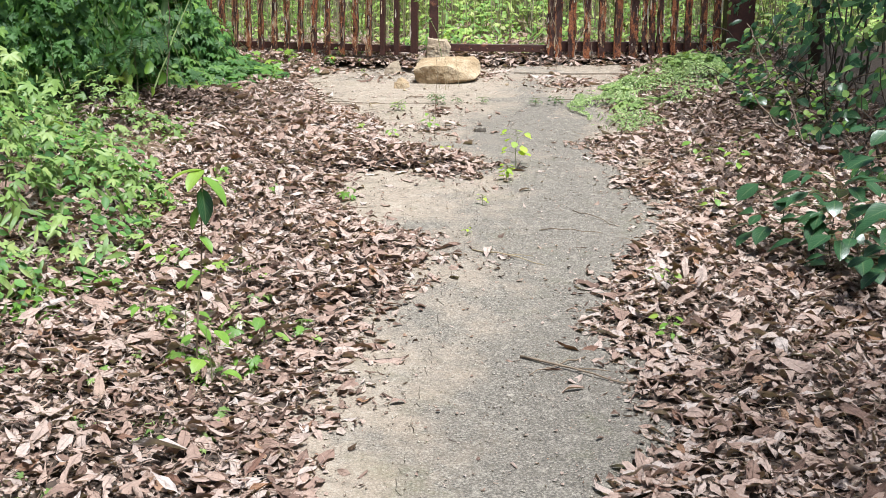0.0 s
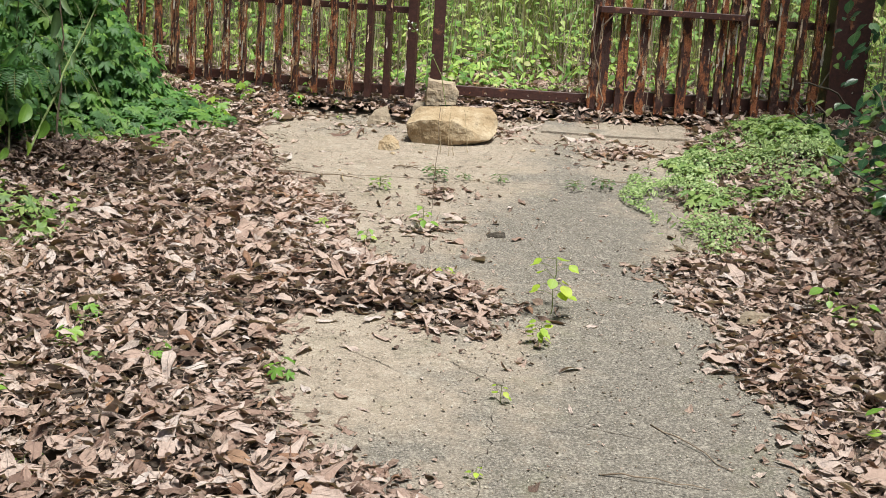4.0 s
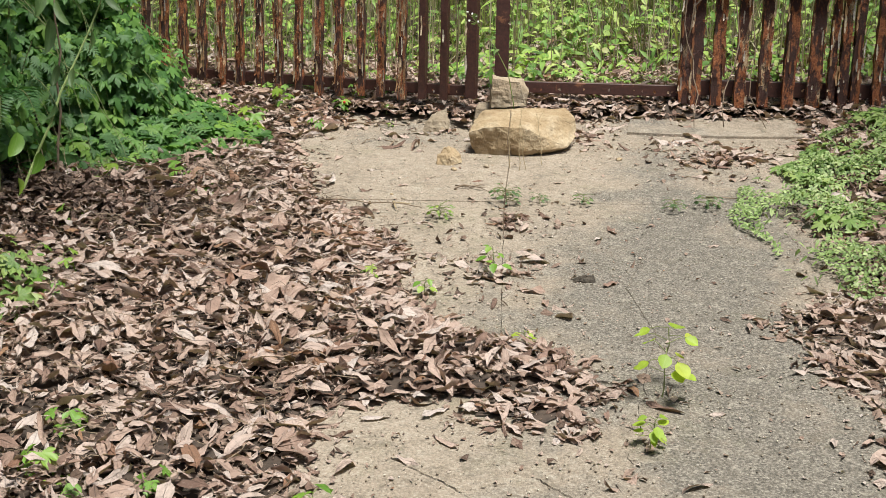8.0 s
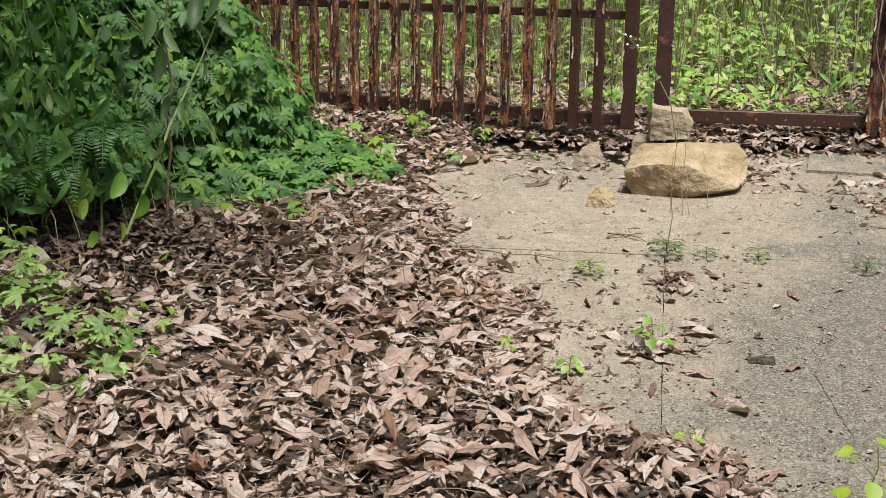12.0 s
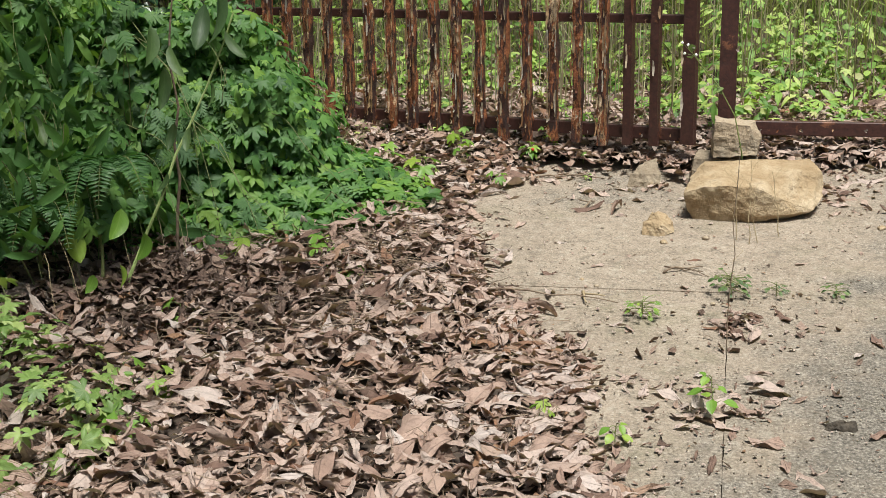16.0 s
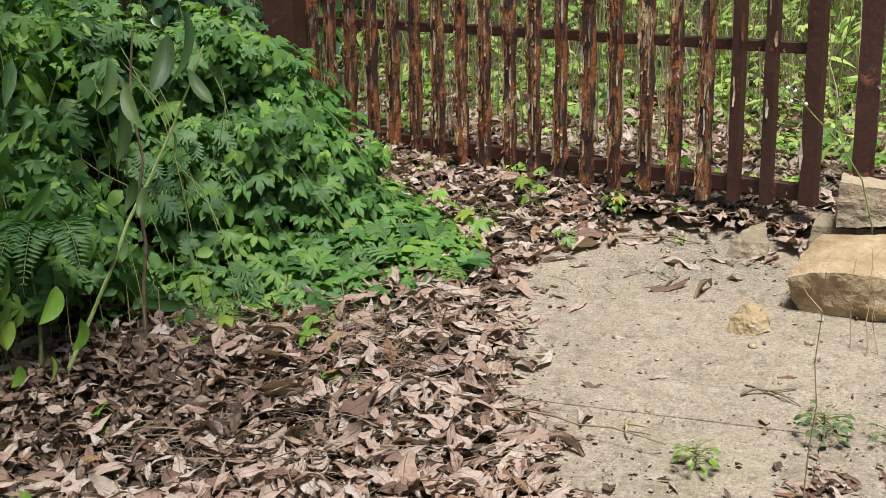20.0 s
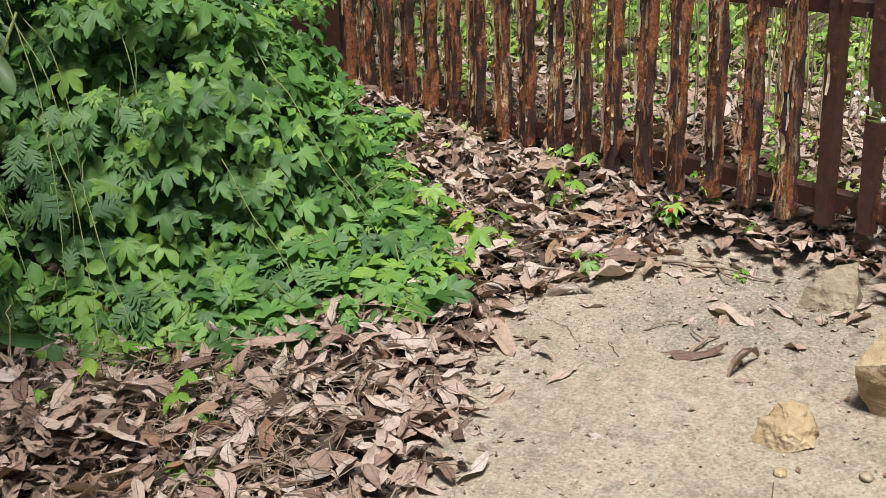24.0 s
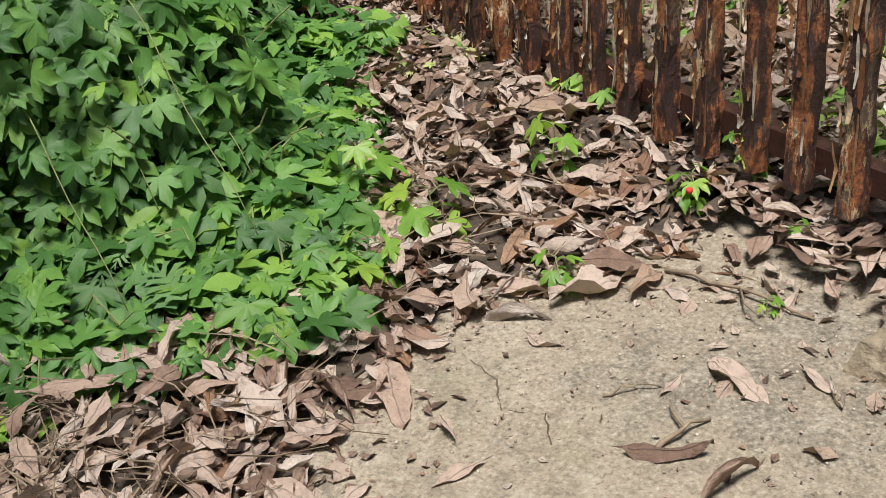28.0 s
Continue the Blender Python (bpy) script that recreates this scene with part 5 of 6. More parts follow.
def build_thickets():
    r = random.Random(52)
    bank = thing("verge_weeds", (-2.2, 5.2, gz(-2.2, 5.2)), "leafy green weeds and creepers on the verge", "weeds", kind="stuff")
    canopy("foliage", bank, bank_height, (-3.8, -1.2, 0.5, 8.0), 6500, OVAL_SHAPES, 0.046, VINE, 71, 0.10, 0.5, gap=0.5)
    canopy("foliage", bank, bank_height, (-3.8, -1.2, 0.5, 8.0), 5400, VINE_SHAPES, 0.048, FRESH_MANY, 72, 0.06, 0.6, lumps=0.2, gap=0.35)
    canopy("grass_blades", bank, bank_height, (-3.4, -1.2, 1.5, 7.5), 2500, LANCE_SHAPES, 0.075, FRESH_MANY, 73, 0.03, -0.4)
    canopy("low_weeds", bank, lambda x, y: np.where((x > -1.6) & (x < -0.62), 0.055 + 0.02 * wobble(x, y, 9.0, 19), 0), (-1.6, -0.62, 2.9, 5.0), 260, VINE_SHAPES, 0.030, FRESH_MANY, 79, 0.01, 0.6, lumps=0.02, gap=-0.15)
    thicket_stems("stem_tangle", bank, r, bank_height, (-3.6, -1.4, 2.5, 7.5), 260, 0.004, STEM)
    settle(bank, ())
    clump = thing("weed_clump", (-1.86, 7.05, gz(-1.86, 7.05)), "low clump of light green lobed weeds at the drive's edge", "weeds", kind="stuff")
    canopy("foliage", clump, clump_height, (-2.4, -1.3, 6.6, 7.5), 280, VINE_SHAPES, 0.040, FRESH_MANY, 74, 0.03, 0.6)
    settle(clump, ())
    right = thing("shrub", (2.5, 7.0, gz(2.5, 7.0)), "tall dark shrub with glossy leaves crowding the gate post", "shrub")
    tagged(canopy("foliage", right, right_height, (1.7, 3.9, 0.0, 9.2), 5200, OVAL_SHAPES, 0.070, GLOSSY, 75, 0.16, 0.3, gap=0.3)[0], kind="stuff")
    tagged(canopy("foliage", right, right_height, (1.7, 3.9, 0.0, 9.2), 1600, OVAL_SHAPES, 0.055, FRESH_MANY, 76, 0.05, 0.4, lumps=0.2, gap=-0.25)[0], kind="stuff")
    thicket_stems("branch_tangle", right, r, right_height, (1.9, 3.4, 3.0, 9.8), 130, 0.007, BARK)
    dead_branches(right, r)
    settle(right, ())
    # Crowns, and some whole trees, stand out of view, added to cast shade.
    shade_crowns = {2.62: (1300, 0.5, (0.5, -0.3, 3.9)), 3.0: (900, 0.6, (-0.7, 0.8, 4.6)), -3.6: (700, 0.55, (2.2, 0.6, 4.4)), 2.7: (900, 0.55, (0.6, 0.3, 4.0)), 3.3: (3200, 0.9, (0.4, 0.0, 4.6)), -3.05: (1500, 0.8, (0.5, 0.3, 4.3)), -2.72: (600, 0.75, (0.2, 0.2, 4.3)), -4.1: (3600, 1.0, (0.0, 0.8, 4.3))}
    for x, y, rad in ((2.62, 8.9, 0.05), (3.0, 1.2, 0.11), (2.7, 6.2, 0.06), (3.3, -0.2, 0.10), (-3.6, 6.2, 0.09), (-3.05, 9.75, 0.05), (-2.72, 10.5, 0.06), (-4.1, 9.4, 0.09)):
        tree = thing("tree", (x, y, gz(x, y)), "dark slender tree with an unseen crown added to cast shade", "tree", "trees beside the drive")
        bm = bmesh.new()
        tube(bm, [Vector((0, 0, -0.1)), Vector((0.03, 0.02, 0.8)), Vector((0.0, 0.06, 1.7)), Vector((0.08, 0.08, 2.6)), Vector((0.1, 0.15, 3.6))], rad, rad * 0.55, 9)
        part("trunk", bm, BARK, tree, smooth=True)
        for k in range(6):
            bm = bmesh.new()
            a = r.uniform(0, math.tau)
            base = Vector((0.08, 0.09, r.uniform(2.0, 3.5)))
            tube(bm, arc(base, base + Vector((math.cos(a) * 0.9, math.sin(a) * 0.9, 0.7)), 0.1, 6, 0.04, r), rad * 0.35, rad * 0.1, 5)
            part("limb", bm, BARK, tree)
        rr = np.random.default_rng(int(abs(x) * 100))
        n, wide, mid = shade_crowns[x]
        p = rr.normal(0, wide, (n, 3)) * np.array([1, 1, 0.45]) + np.array(mid)
        p[:, 2] = np.maximum(p[:, 2], 3.0)
        rot = frames(rr.normal(0, 0.5, (n, 3)) + np.array([0, 0, 1.0]), rr.uniform(0, math.tau, n))
        part_me = lay("crown", OVAL_SHAPES, rr.integers(0, len(OVAL_SHAPES), n), rot, p, rr.uniform(0.06, 0.11, n), True)
        tagged(hang("crown", part_me, GLOSSY, tree), kind="stuff")
    wood = thing("undergrowth", (-3.8, 10.6, floor_at(-3.8, 10.6)), "dark shaded bushes under trees beyond the vine thicket", "bushes", kind="stuff")
    canopy("foliage", wood, lambda x, y: np.clip(0.35 + 0.9 * (-2.45 - x) + 0.2 * wobble(x, y, 5.0, 88), 0, 1.9) * (x < -2.45) * (y > 9.7), (-7.0, -2.45, 9.7, 12.5), 6500, OVAL_SHAPES, 0.075, GLOSSY, 86, 0.2, 0.3, gap=0.3)
    thicket_stems("stem_tangle", wood, r, lambda x, y: 1.2 + 0 * x, (-5.5, -2.6, 9.6, 11.5), 60, 0.008, BARK)
    settle(wood, ())
    patch = thing("ground_cover", (1.3, 8.2, gz(1.3, 8.2)), "pale green small-leaved ground cover creeping over concrete", "ground cover", kind="stuff")
    canopy("foliage", patch, patch_height, (0.7, 2.3, 7.0, 9.4), 23000, TINY_SHAPES, 0.0145, PATCH, 77, 0.012, 0.3, lumps=0.12, gap=0.2)
    canopy("grass_blades", patch, patch_height, (0.75, 2.2, 7.1, 9.4), 700, LANCE_SHAPES, 0.034, PATCH, 87, 0.01, -0.3, lumps=0.09)
    canopy("foliage", patch, patch_height, (1.1, 2.3, 7.8, 9.4), 1500, OVAL_SHAPES + VINE_SHAPES, 0.042, FRESH_MANY, 78, 0.02, 0.7, lumps=0.10, gap=0.1)
    settle(patch, ())


def build_meadow():
    r = np.random.default_rng(81)
    field = thing("meadow", (0, 12.0, gz(0, 12.0)), "sunlit overgrown meadow of tall grass and herbs behind the gate", "meadow", kind="stuff")
    canopy("herbs", field, meadow_height, (-4.5, 4.5, 9.65, 13.2), 11000, OVAL_SHAPES, 0.038, MEADOW, 82, 0.14, 0.5, lumps=0.2, gap=0.4)
    canopy("herbs", field, meadow_height, (-4.5, 4.5, 9.65, 13.2), 5500, VINE_SHAPES, 0.036, MEADOW, 85, 0.10, 0.5, lumps=0.25, gap=0.2)
    canopy("herbs", field, meadow_height, (-4.5, 4.5, 9.65, 13.2), 8000, LANCE_SHAPES, 0.085, MEADOW, 83, 0.06, 0.3)
    canopy("seedlings", field, lambda x, y: 0.04 + 0.03 * wobble(x, y, 8.0, 47), (-2.2, 0.7, 9.62, 11.0), 2300, OVAL_SHAPES + VINE_SHAPES, 0.034, MEADOW, 89, 0.01, 0.6, lumps=0.03, gap=0.05)
    # tall blades
    n = 9500
    x, y = r.uniform(-4.6, 4.6, n), 10.15 + 3.2 * r.random(n) ** 0.8
    h = np.clip(meadow_height(x, y) * r.uniform(0.9, 1.5, n) + 0.15, 0.15, 1.9)
    z0 = gz(x, y) + rise(x, y)
    lean = r.normal(0, 0.62, (n, 2)) * h[:, None]
    w = r.uniform(0.002, 0.0055, n)
    a = r.uniform(0, math.pi, n)
    rows = 6
    v = np.zeros((n, rows, 2, 3))
    for i in range(rows):
        s = i / (rows - 1)
        c = np.stack([x + lean[:, 0] * s ** 2, y + lean[:, 1] * s ** 2, z0 + h * (s - 0.25 * s ** 3 * np.abs(lean[:, 0]) / h)], axis=1)
        side = np.stack([np.cos(a), np.sin(a), np.zeros(n)], axis=1) * (w * (1 - s) ** 0.6)[:, None]
        v[:, i, 0], v[:, i, 1] = c - side, c + side
    t = grid_tris(rows, 2)
    uv = np.array([(q, i / (rows - 1)) for i in range(rows) for q in (-1.0, 1.0)])
    me = tri_mesh("grass_blades", v.reshape(-1, 3), (t[None] + (np.arange(n) * rows * 2)[:, None, None]).reshape(-1, 3), np.tile(uv, (n, 1)), True)
    hang("grass_blades", me, GRASS, field)
    # thin standing stalks, bent over at the tip
    n = 900
    x, y = r.uniform(-3.2, 3.0, n), 10.0 + 2.4 * r.random(n) ** 1.3
    h, z0, a = r.uniform(0.5, 1.5, n), gz(x, y) + rise(x, y), r.uniform(0, math.tau, n)
    lean = r.normal(0, 0.22, (n, 2)) * h[:, None]
    v = np.zeros((n, rows, 3, 3))
    for i in range(rows):
        s = i / (rows - 1)
        c = np.stack([x + lean[:, 0] * s ** 3, y + lean[:, 1] * s ** 3, z0 + h * (s - 0.12 * s ** 4)], axis=1)
        for k in range(3):
            v[:, i, k] = c + np.stack([np.cos(a + k * 2.094), np.sin(a + k * 2.094), np.zeros(n)], axis=1) * 0.0028 * (1 - 0.6 * s)
    t = np.concatenate([grid_tris(rows, 3), [(i * 3 + 2, i * 3, i * 3 + 3) for i in range(rows - 1)], [(i * 3 + 2, i * 3 + 3, i * 3 + 5) for i in range(rows - 1)]])
    me = tri_mesh("dry_stalks", v.reshape(-1, 3), (t[None] + (np.arange(n) * rows * 3)[:, None, None]).reshape(-1, 3), np.zeros((n * rows * 3, 2)), True)
    hang("dry_stalks", me, STRAW, field)
    settle(field, ())
    hedge = thing("hedge", (0, 15.0, gz(0, 15)), "far wall of wild green bushes behind the meadow", "bushes", kind="stuff")
    canopy("foliage", hedge, lambda x, y: np.clip((y - 13.0) * 2.2, 0, 3.4), (-9, 9, 13.0, 15.5), 9000, OVAL_SHAPES, 0.16, MEADOW, 84, 0.25, 0.3)
    settle(hedge, ())


def sprout(at, height, leaves, size, shapes, seed, label, name="weed", material=None, stem=None, spread=0.6, crown=False, group="weeds on the drive", sink=0.0):
    """A small plant: a thin stem and single leaves."""
    r = random.Random(seed)
    x, y = at
    root = thing(name, (x, y, floor_at(x, y) - sink), label, "plant", group)
    top = Vector((r.uniform(-0.15, 0.15) * height, r.uniform(-0.15, 0.15) * height, height))
    bm = bmesh.new()
    tube(bm, arc((0, 0, -0.02), top, 0.0, 6, height * 0.03, r), 0.0015 + height * 0.0032, 0.001 + height * 0.0015, 5)
    part("stem", bm, stem or STEM, root)
    for k in range(leaves):
        s = 0.72 + 0.28 * (k + 1) / leaves if crown else 0.25 + 0.75 * (k + 1) / leaves
        a = k * 2.4 + r.uniform(-0.5, 0.5)
        p = top * s
        out = Vector((math.cos(a), math.sin(a), r.uniform(-0.1, 0.35))) * size * spread
        bm = bmesh.new()
        tube(bm, [p, p + out * 0.6 + Vector((0, 0, 0.1 * size)), p + out], 0.0013, 0.0009, 4)
        stalk = part("leaf_stalk", bm, STEM, root)
        shape = shapes[r.randrange(len(shapes))]
        me = tri_mesh("leaf", *shape, smooth=True)
        me.materials.append(material or FRESH)
        ob = new("leaf", me)
        ob.parent = stalk
        n = Vector((math.cos(a) * 0.45, math.sin(a) * 0.45 - 0.2, 1.0)) + Vector((r.uniform(-0.3, 0.3), r.uniform(-0.3, 0.3), 0))
        m = frames(np.array([[n.x, n.y, n.z]]), np.array([0.0]))[0]
        z = Vector(m[:, 2])
        f = (Vector((math.cos(a), math.sin(a), 0)) - z * z.dot(Vector((math.cos(a), math.sin(a), 0)))).normalized()
        turn = Matrix((f.cross(z), f, z)).transposed().to_4x4()
        sc = size * r.uniform(0.7, 1.2)
        shift = 0.5 if shapes is not VINE_SHAPES else 0.0
        ob.matrix_basis = Matrix.Translation(p + out + f * shift * sc * 0.9) @ turn @ Matrix.Scale(sc, 4)
    return root


def build_sapling():
    """A thin sapling with a few hanging leaves at its tip."""
    r = random.Random(301)
    root = thing("sapling", (-0.77, 3.80, gz(-0.77, 3.80)), "slender sapling with hanging leaves at its tip", "sapling")
    bm = bmesh.new()
    tip = Vector((0.045, 0.0, 0.72))
    tube(bm, arc((0, 0, -0.02), tip, 0.0, 8, 0.006, r), 0.0042, 0.0022, 6)
    part("stem", bm, TWIG, root)
    for k, (a, z, s, dip, mat) in enumerate(((-0.3, 0.67, 0.17, -48, FRESH), (3.3, 0.69, 0.16, -20, FRESH), (-1.0, 0.63, 0.16, -76, GLOSSY), (-1.9, 0.69, 0.15, -30, FRESH), (-2.3, 0.58, 0.12, -62, FRESH), (-0.7, 0.48, 0.10, -40, FRESH), (4.0, 0.36, 0.09, -40, FRESH), (-0.4, 0.20, 0.11, -50, FRESH), (0.2, 0.09, 0.11, -30, FRESH))):
        me = tri_mesh("leaf", *long_leaf(np.random.default_rng(k + 40), 1.0, 0.46, -0.7, 0.5, 0.2, 0.04, 9, 5, 0.45), smooth=True)
        me.materials.append(mat)
        ob = new("leaf", me)
        ob.parent = root
        ob.matrix_basis = Matrix.Translation((0.062 * z, 0, z + 0.03)) @ pose(0, 0, 0, 0, 0, math.degrees(a) - 90) @ pose(0, 0, 0, dip, 0, 0) @ pose(0, s * 0.38, 0) @ Matrix.Scale(s * 0.74, 4)


def build_sprouts():
    k = 0
    light = "bright light green seedling growing from a crack in concrete"
    sprout((0.39, 6.55), 0.20, 13, 0.046, ROUND_SHAPES, 101, "bright yellow-green seedling with round leaves in a crack", crown=False, spread=1.2, material=YELLOW)
    for x, y, h, n, s in ((0.33, 6.27, 0.08, 13, 0.035), (-0.29, 7.23, 0.05, 6, 0.03), (0.20, 5.85, 0.05, 5, 0.025), (-0.06, 7.38, 0.10, 8, 0.04), (0.03, 6.86, 0.04, 6, 0.03), (0.12, 5.4, 0.03, 4, 0.02)):
        sprout((x, y), h, n, s, OVAL_SHAPES, 110 + k, light, material=YELLOW if y < 7.0 else FRESH)
        k += 1
    for x, y, n, s in ((-0.28, 7.95, 16, 0.028), (-0.03, 8.15, 18, 0.034), (0.10, 8.15, 6, 0.030), (0.27, 8.14, 8, 0.028), (0.60, 8.08, 10, 0.030), (0.74, 8.12, 12, 0.032)):
        sprout((x, y), 0.028 + 0.0018 * n, int(n * 1.9), s * 0.66, OVAL_SHAPES if k % 2 else SERRATE_SHAPES, 130 + k, "low dull green weed along a joint in the concrete", material=FRESH if x < -0.2 else DULL, spread=1.2 + 0.05 * n)
        k += 1
    for x, y, h, n, s in ((-1.21, 9.18, 0.11, 5, 0.065), (-1.20, 8.92, 0.10, 5, 0.065), (-1.14, 9.43, 0.12, 8, 0.045), (-1.40, 8.44, 0.06, 3, 0.055), (-1.62, 8.15, 0.08, 3, 0.06), (-1.35, 8.25, 0.09, 3, 0.055), (-0.93, 9.15, 0.06, 5, 0.035), (-1.36, 8.32, 0.10, 3, 0.06), (-1.20, 8.10, 0.08, 4, 0.05), (-1.39, 9.18, 0.16, 6, 0.06),
        (-1.59, 7.71, 0.10, 5, 0.05), (-1.57, 7.31, 0.10, 4, 0.05), (-1.47, 7.29, 0.09, 4, 0.045), (-1.22, 9.0, 0.10, 5, 0.055), (-1.59, 8.27, 0.12, 4, 0.055), (-0.78, 9.52, 0.10, 6, 0.035), (-0.64, 9.68, 0.10, 5, 0.035), (-0.59, 9.25, 0.03, 4, 0.018), (-0.62, 9.40, 0.03, 4, 0.018), (-0.48, 7.30, 0.06, 3, 0.035), (-1.11, 6.25, 0.08, 6, 0.045), (-1.11, 6.04, 0.08, 6, 0.045), (-0.83, 6.0, 0.06, 4, 0.04), (-1.45, 7.08, 0.09, 5, 0.05), (-1.46, 4.34, 0.08, 5, 0.07), (-0.99, 4.33, 0.09, 6, 0.055), (-0.83, 3.94, 0.07, 8, 0.05), (-1.45, 4.45, 0.10, 5, 0.07), (-1.24, 4.62, 0.09, 7, 0.05), (-0.47, 4.22, 0.06, 4, 0.05), (-0.59, 4.23, 0.06, 4, 0.05), (-0.67, 4.13, 0.10, 5, 0.055), (-0.9, 4.86, 0.06, 6, 0.05), (-0.8, 4.9, 0.06, 6, 0.045), (-0.71, 4.83, 0.05, 5, 0.05), (-1.06, 4.95, 0.08, 6, 0.06), (-1.3, 5.86, 0.05, 6, 0.05), (-0.45, 5.95, 0.05, 4, 0.04), (-0.72, 3.80, 0.08, 7, 0.05), (-0.62, 3.90, 0.07, 6, 0.05)):
        sprout((x, y), h, n, s, VINE_SHAPES, 160 + k, "light green lobed seedling among dry leaves", group="seedlings in the leaf litter")
        k += 1
    build_sapling()
    for x, y, h, n, s in ((-0.70, 3.74, 0.22, 6, 0.07), (-0.58, 4.10, 0.12, 3, 0.06), (-1.02, 4.23, 0.16, 4, 0.07), (-0.46, 4.15, 0.09, 3, 0.05), (-0.84, 3.96, 0.20, 6, 0.06), (-0.95, 4.6, 0.1, 4, 0.05), (-1.1, 4.9, 0.12, 5, 0.06), (0.87, 4.72, 0.08, 5, 0.04), (0.80, 4.15, 0.08, 5, 0.04), (1.25, 5.6, 0.14, 5, 0.05), (1.5, 6.2, 0.2, 7, 0.06), (1.35, 6.6, 0.12, 5, 0.05), (-1.2, 5.6, 0.1, 5, 0.05), (-1.0, 5.3, 0.06, 4, 0.04), (0.89, 4.72, 0.06, 6, 0.05), (0.81, 4.27, 0.06, 6, 0.05), (1.68, 6.84, 0.10, 6, 0.05), (1.40, 6.46, 0.12, 6, 0.06), (-1.21, 5.86, 0.05, 6, 0.05), (-1.03, 5.97, 0.05, 6, 0.05), (-0.82, 6.0, 0.05, 5, 0.04)):
        sprout((x, y), h, n, s, OVAL_SHAPES, 320 + k, "young green plant growing through dry leaves", group="seedlings in the leaf litter")
        k += 1
    # a shrub of dark glossy leaves close beside the first steps
    for x, y, h, n, s, sd in ((1.55, 4.85, 0.40, 34, 0.105, 401), (1.68, 4.40, 0.42, 34, 0.11, 402), (1.42, 5.05, 0.30, 22, 0.10, 403), (1.85, 4.75, 0.60, 34, 0.11, 404), (1.62, 4.62, 0.30, 20, 0.10, 405)):
        sprout((x, y), h, n, s, OVAL_SHAPES, sd, "small shrub with dark glossy leaves beside the drive", "shrub", GLOSSY, BARK, 1.4, group="dark shrubs")
    # yellow-green sprigs before the dark branches
    for x, y, h, sd in ((1.97, 7.45, 0.35, 451), (2.05, 7.2, 0.30, 452), (1.92, 7.65, 0.25, 453), (2.15, 6.85, 0.30, 454), (2.0, 8.2, 0.40, 455)):
        sprout((x, y), h, 16, 0.055, OVAL_SHAPES, sd, "light yellow-green sprig in front of dead branches", material=FRESH, spread=1.5, group="sprigs by the shrub")
    # tall dry stalks before the boulder
    for x, y, h, sd in ((-0.04, 7.80, 0.52, 501), (-0.02, 8.62, 0.24, 502), (0.05, 8.60, 0.20, 503), (0.02, 8.58, 0.28, 504), (0.12, 8.66, 0.22, 505)):
        r = random.Random(sd)
        root = thing("grass_stalk", (x, y, gz(x, y)), "thin dry grass stalk with a bare tip", "grass stalk", "dry stalks by the boulder")
        bm = bmesh.new()
        tip = Vector((r.uniform(-0.05, 0.05), r.uniform(-0.02, 0.02), h))
        tube(bm, arc((0, 0, -0.01), tip, 0.0, 7, 0.006, r), 0.0018, 0.0009, 4)
        part("stem", bm, DRY_STEM if sd > 501 else TWIG, root)
        for q in range(3):
            bm = bmesh.new()
            p = tip * (0.45 + 0.2 * q)
            tube(bm, [p, p + Vector((r.uniform(-0.03, 0.03), 0, 0.03)), p + Vector((r.uniform(-0.05, 0.05), 0, 0.045))], 0.001, 0.0006, 3)
            part("side_shoot", bm, DRY_STEM, root)


def build_straw(x, y, n, seed, reach=0.4):
    """A tuft of dry bent grass."""
    r = random.Random(seed)
    root = thing("dry_grass_tuft", (x, y, gz(x, y)), "tuft of bent straw-coloured dry grass on the verge", "grass", "dry grass tufts")
    for k in range(n):
        a = r.uniform(-0.7, 0.9)
        ln = r.uniform(0.5, 1.0) * reach
        bm = bmesh.new()
        b = Vector((r.uniform(-0.12, 0.05), r.uniform(-0.08, 0.08), 0.02))
        tube(bm, arc(b, b + Vector((math.cos(a) * ln, math.sin(a) * ln * 0.6, r.uniform(0.0, 0.06))), r.uniform(0.04, 0.11), 8, 0.004, r), 0.0016, 0.0007, 3)
        part("blade", bm, DRY_STEM, root)


def build_fern(x, y, z, seed, n=5, length=0.36):
    r = random.Random(seed)
    root = thing("fern", (x, y, z), "green fern with feathery drooping fronds beside the thicket", "fern", "ferns")
    for k in range(n):
        a = -1.4 + 2.4 * k / max(1, n - 1) + r.uniform(-0.2, 0.2)
        pts, v, t, u = [], [], [], []
        for i in range(31):
            s = i / 30
            rad = length * s
            pts.append(Vector((math.sin(a) * rad, -math.cos(a) * rad, 0.22 * math.sin(s * 2.4) * length / 0.36 - 0.12 * s * s)))
        bm = bmesh.new()
        tube(bm, pts, 0.0022, 0.0008, 4)
        rib = part("rachis", bm, STEM, root)
        base, rots, poss, size = [], [], [], []
        for i in range(4, 31):
            d = (pts[i] - pts[i - 1]).normalized()
            side = d.cross(Vector((0, 0, 1))).normalized()
            for sg in (-1, 1):
                f = (side * sg + d * 0.35).normalized()
                z2 = f.cross(d).normalized() * (1 if f.cross(d).z > 0 else -1)
                ln = 0.062 * math.sin(math.pi * min(1, 0.12 + 0.88 * i / 31)) + 0.006
                m = Matrix((f.cross(z2), f, z2)).transposed()
                rots.append(np.array(m))
                poss.append(np.array(pts[i] + f * ln * 0.5))
                size.append(ln)
        me = lay("pinnae", LANCE_SHAPES[:3], np.array([i % 3 for i in range(len(size))]), np.array(rots), np.array(poss), np.array(size), True)
        tagged(hang("pinnae", me, FERN, root), kind="stuff")
    return root


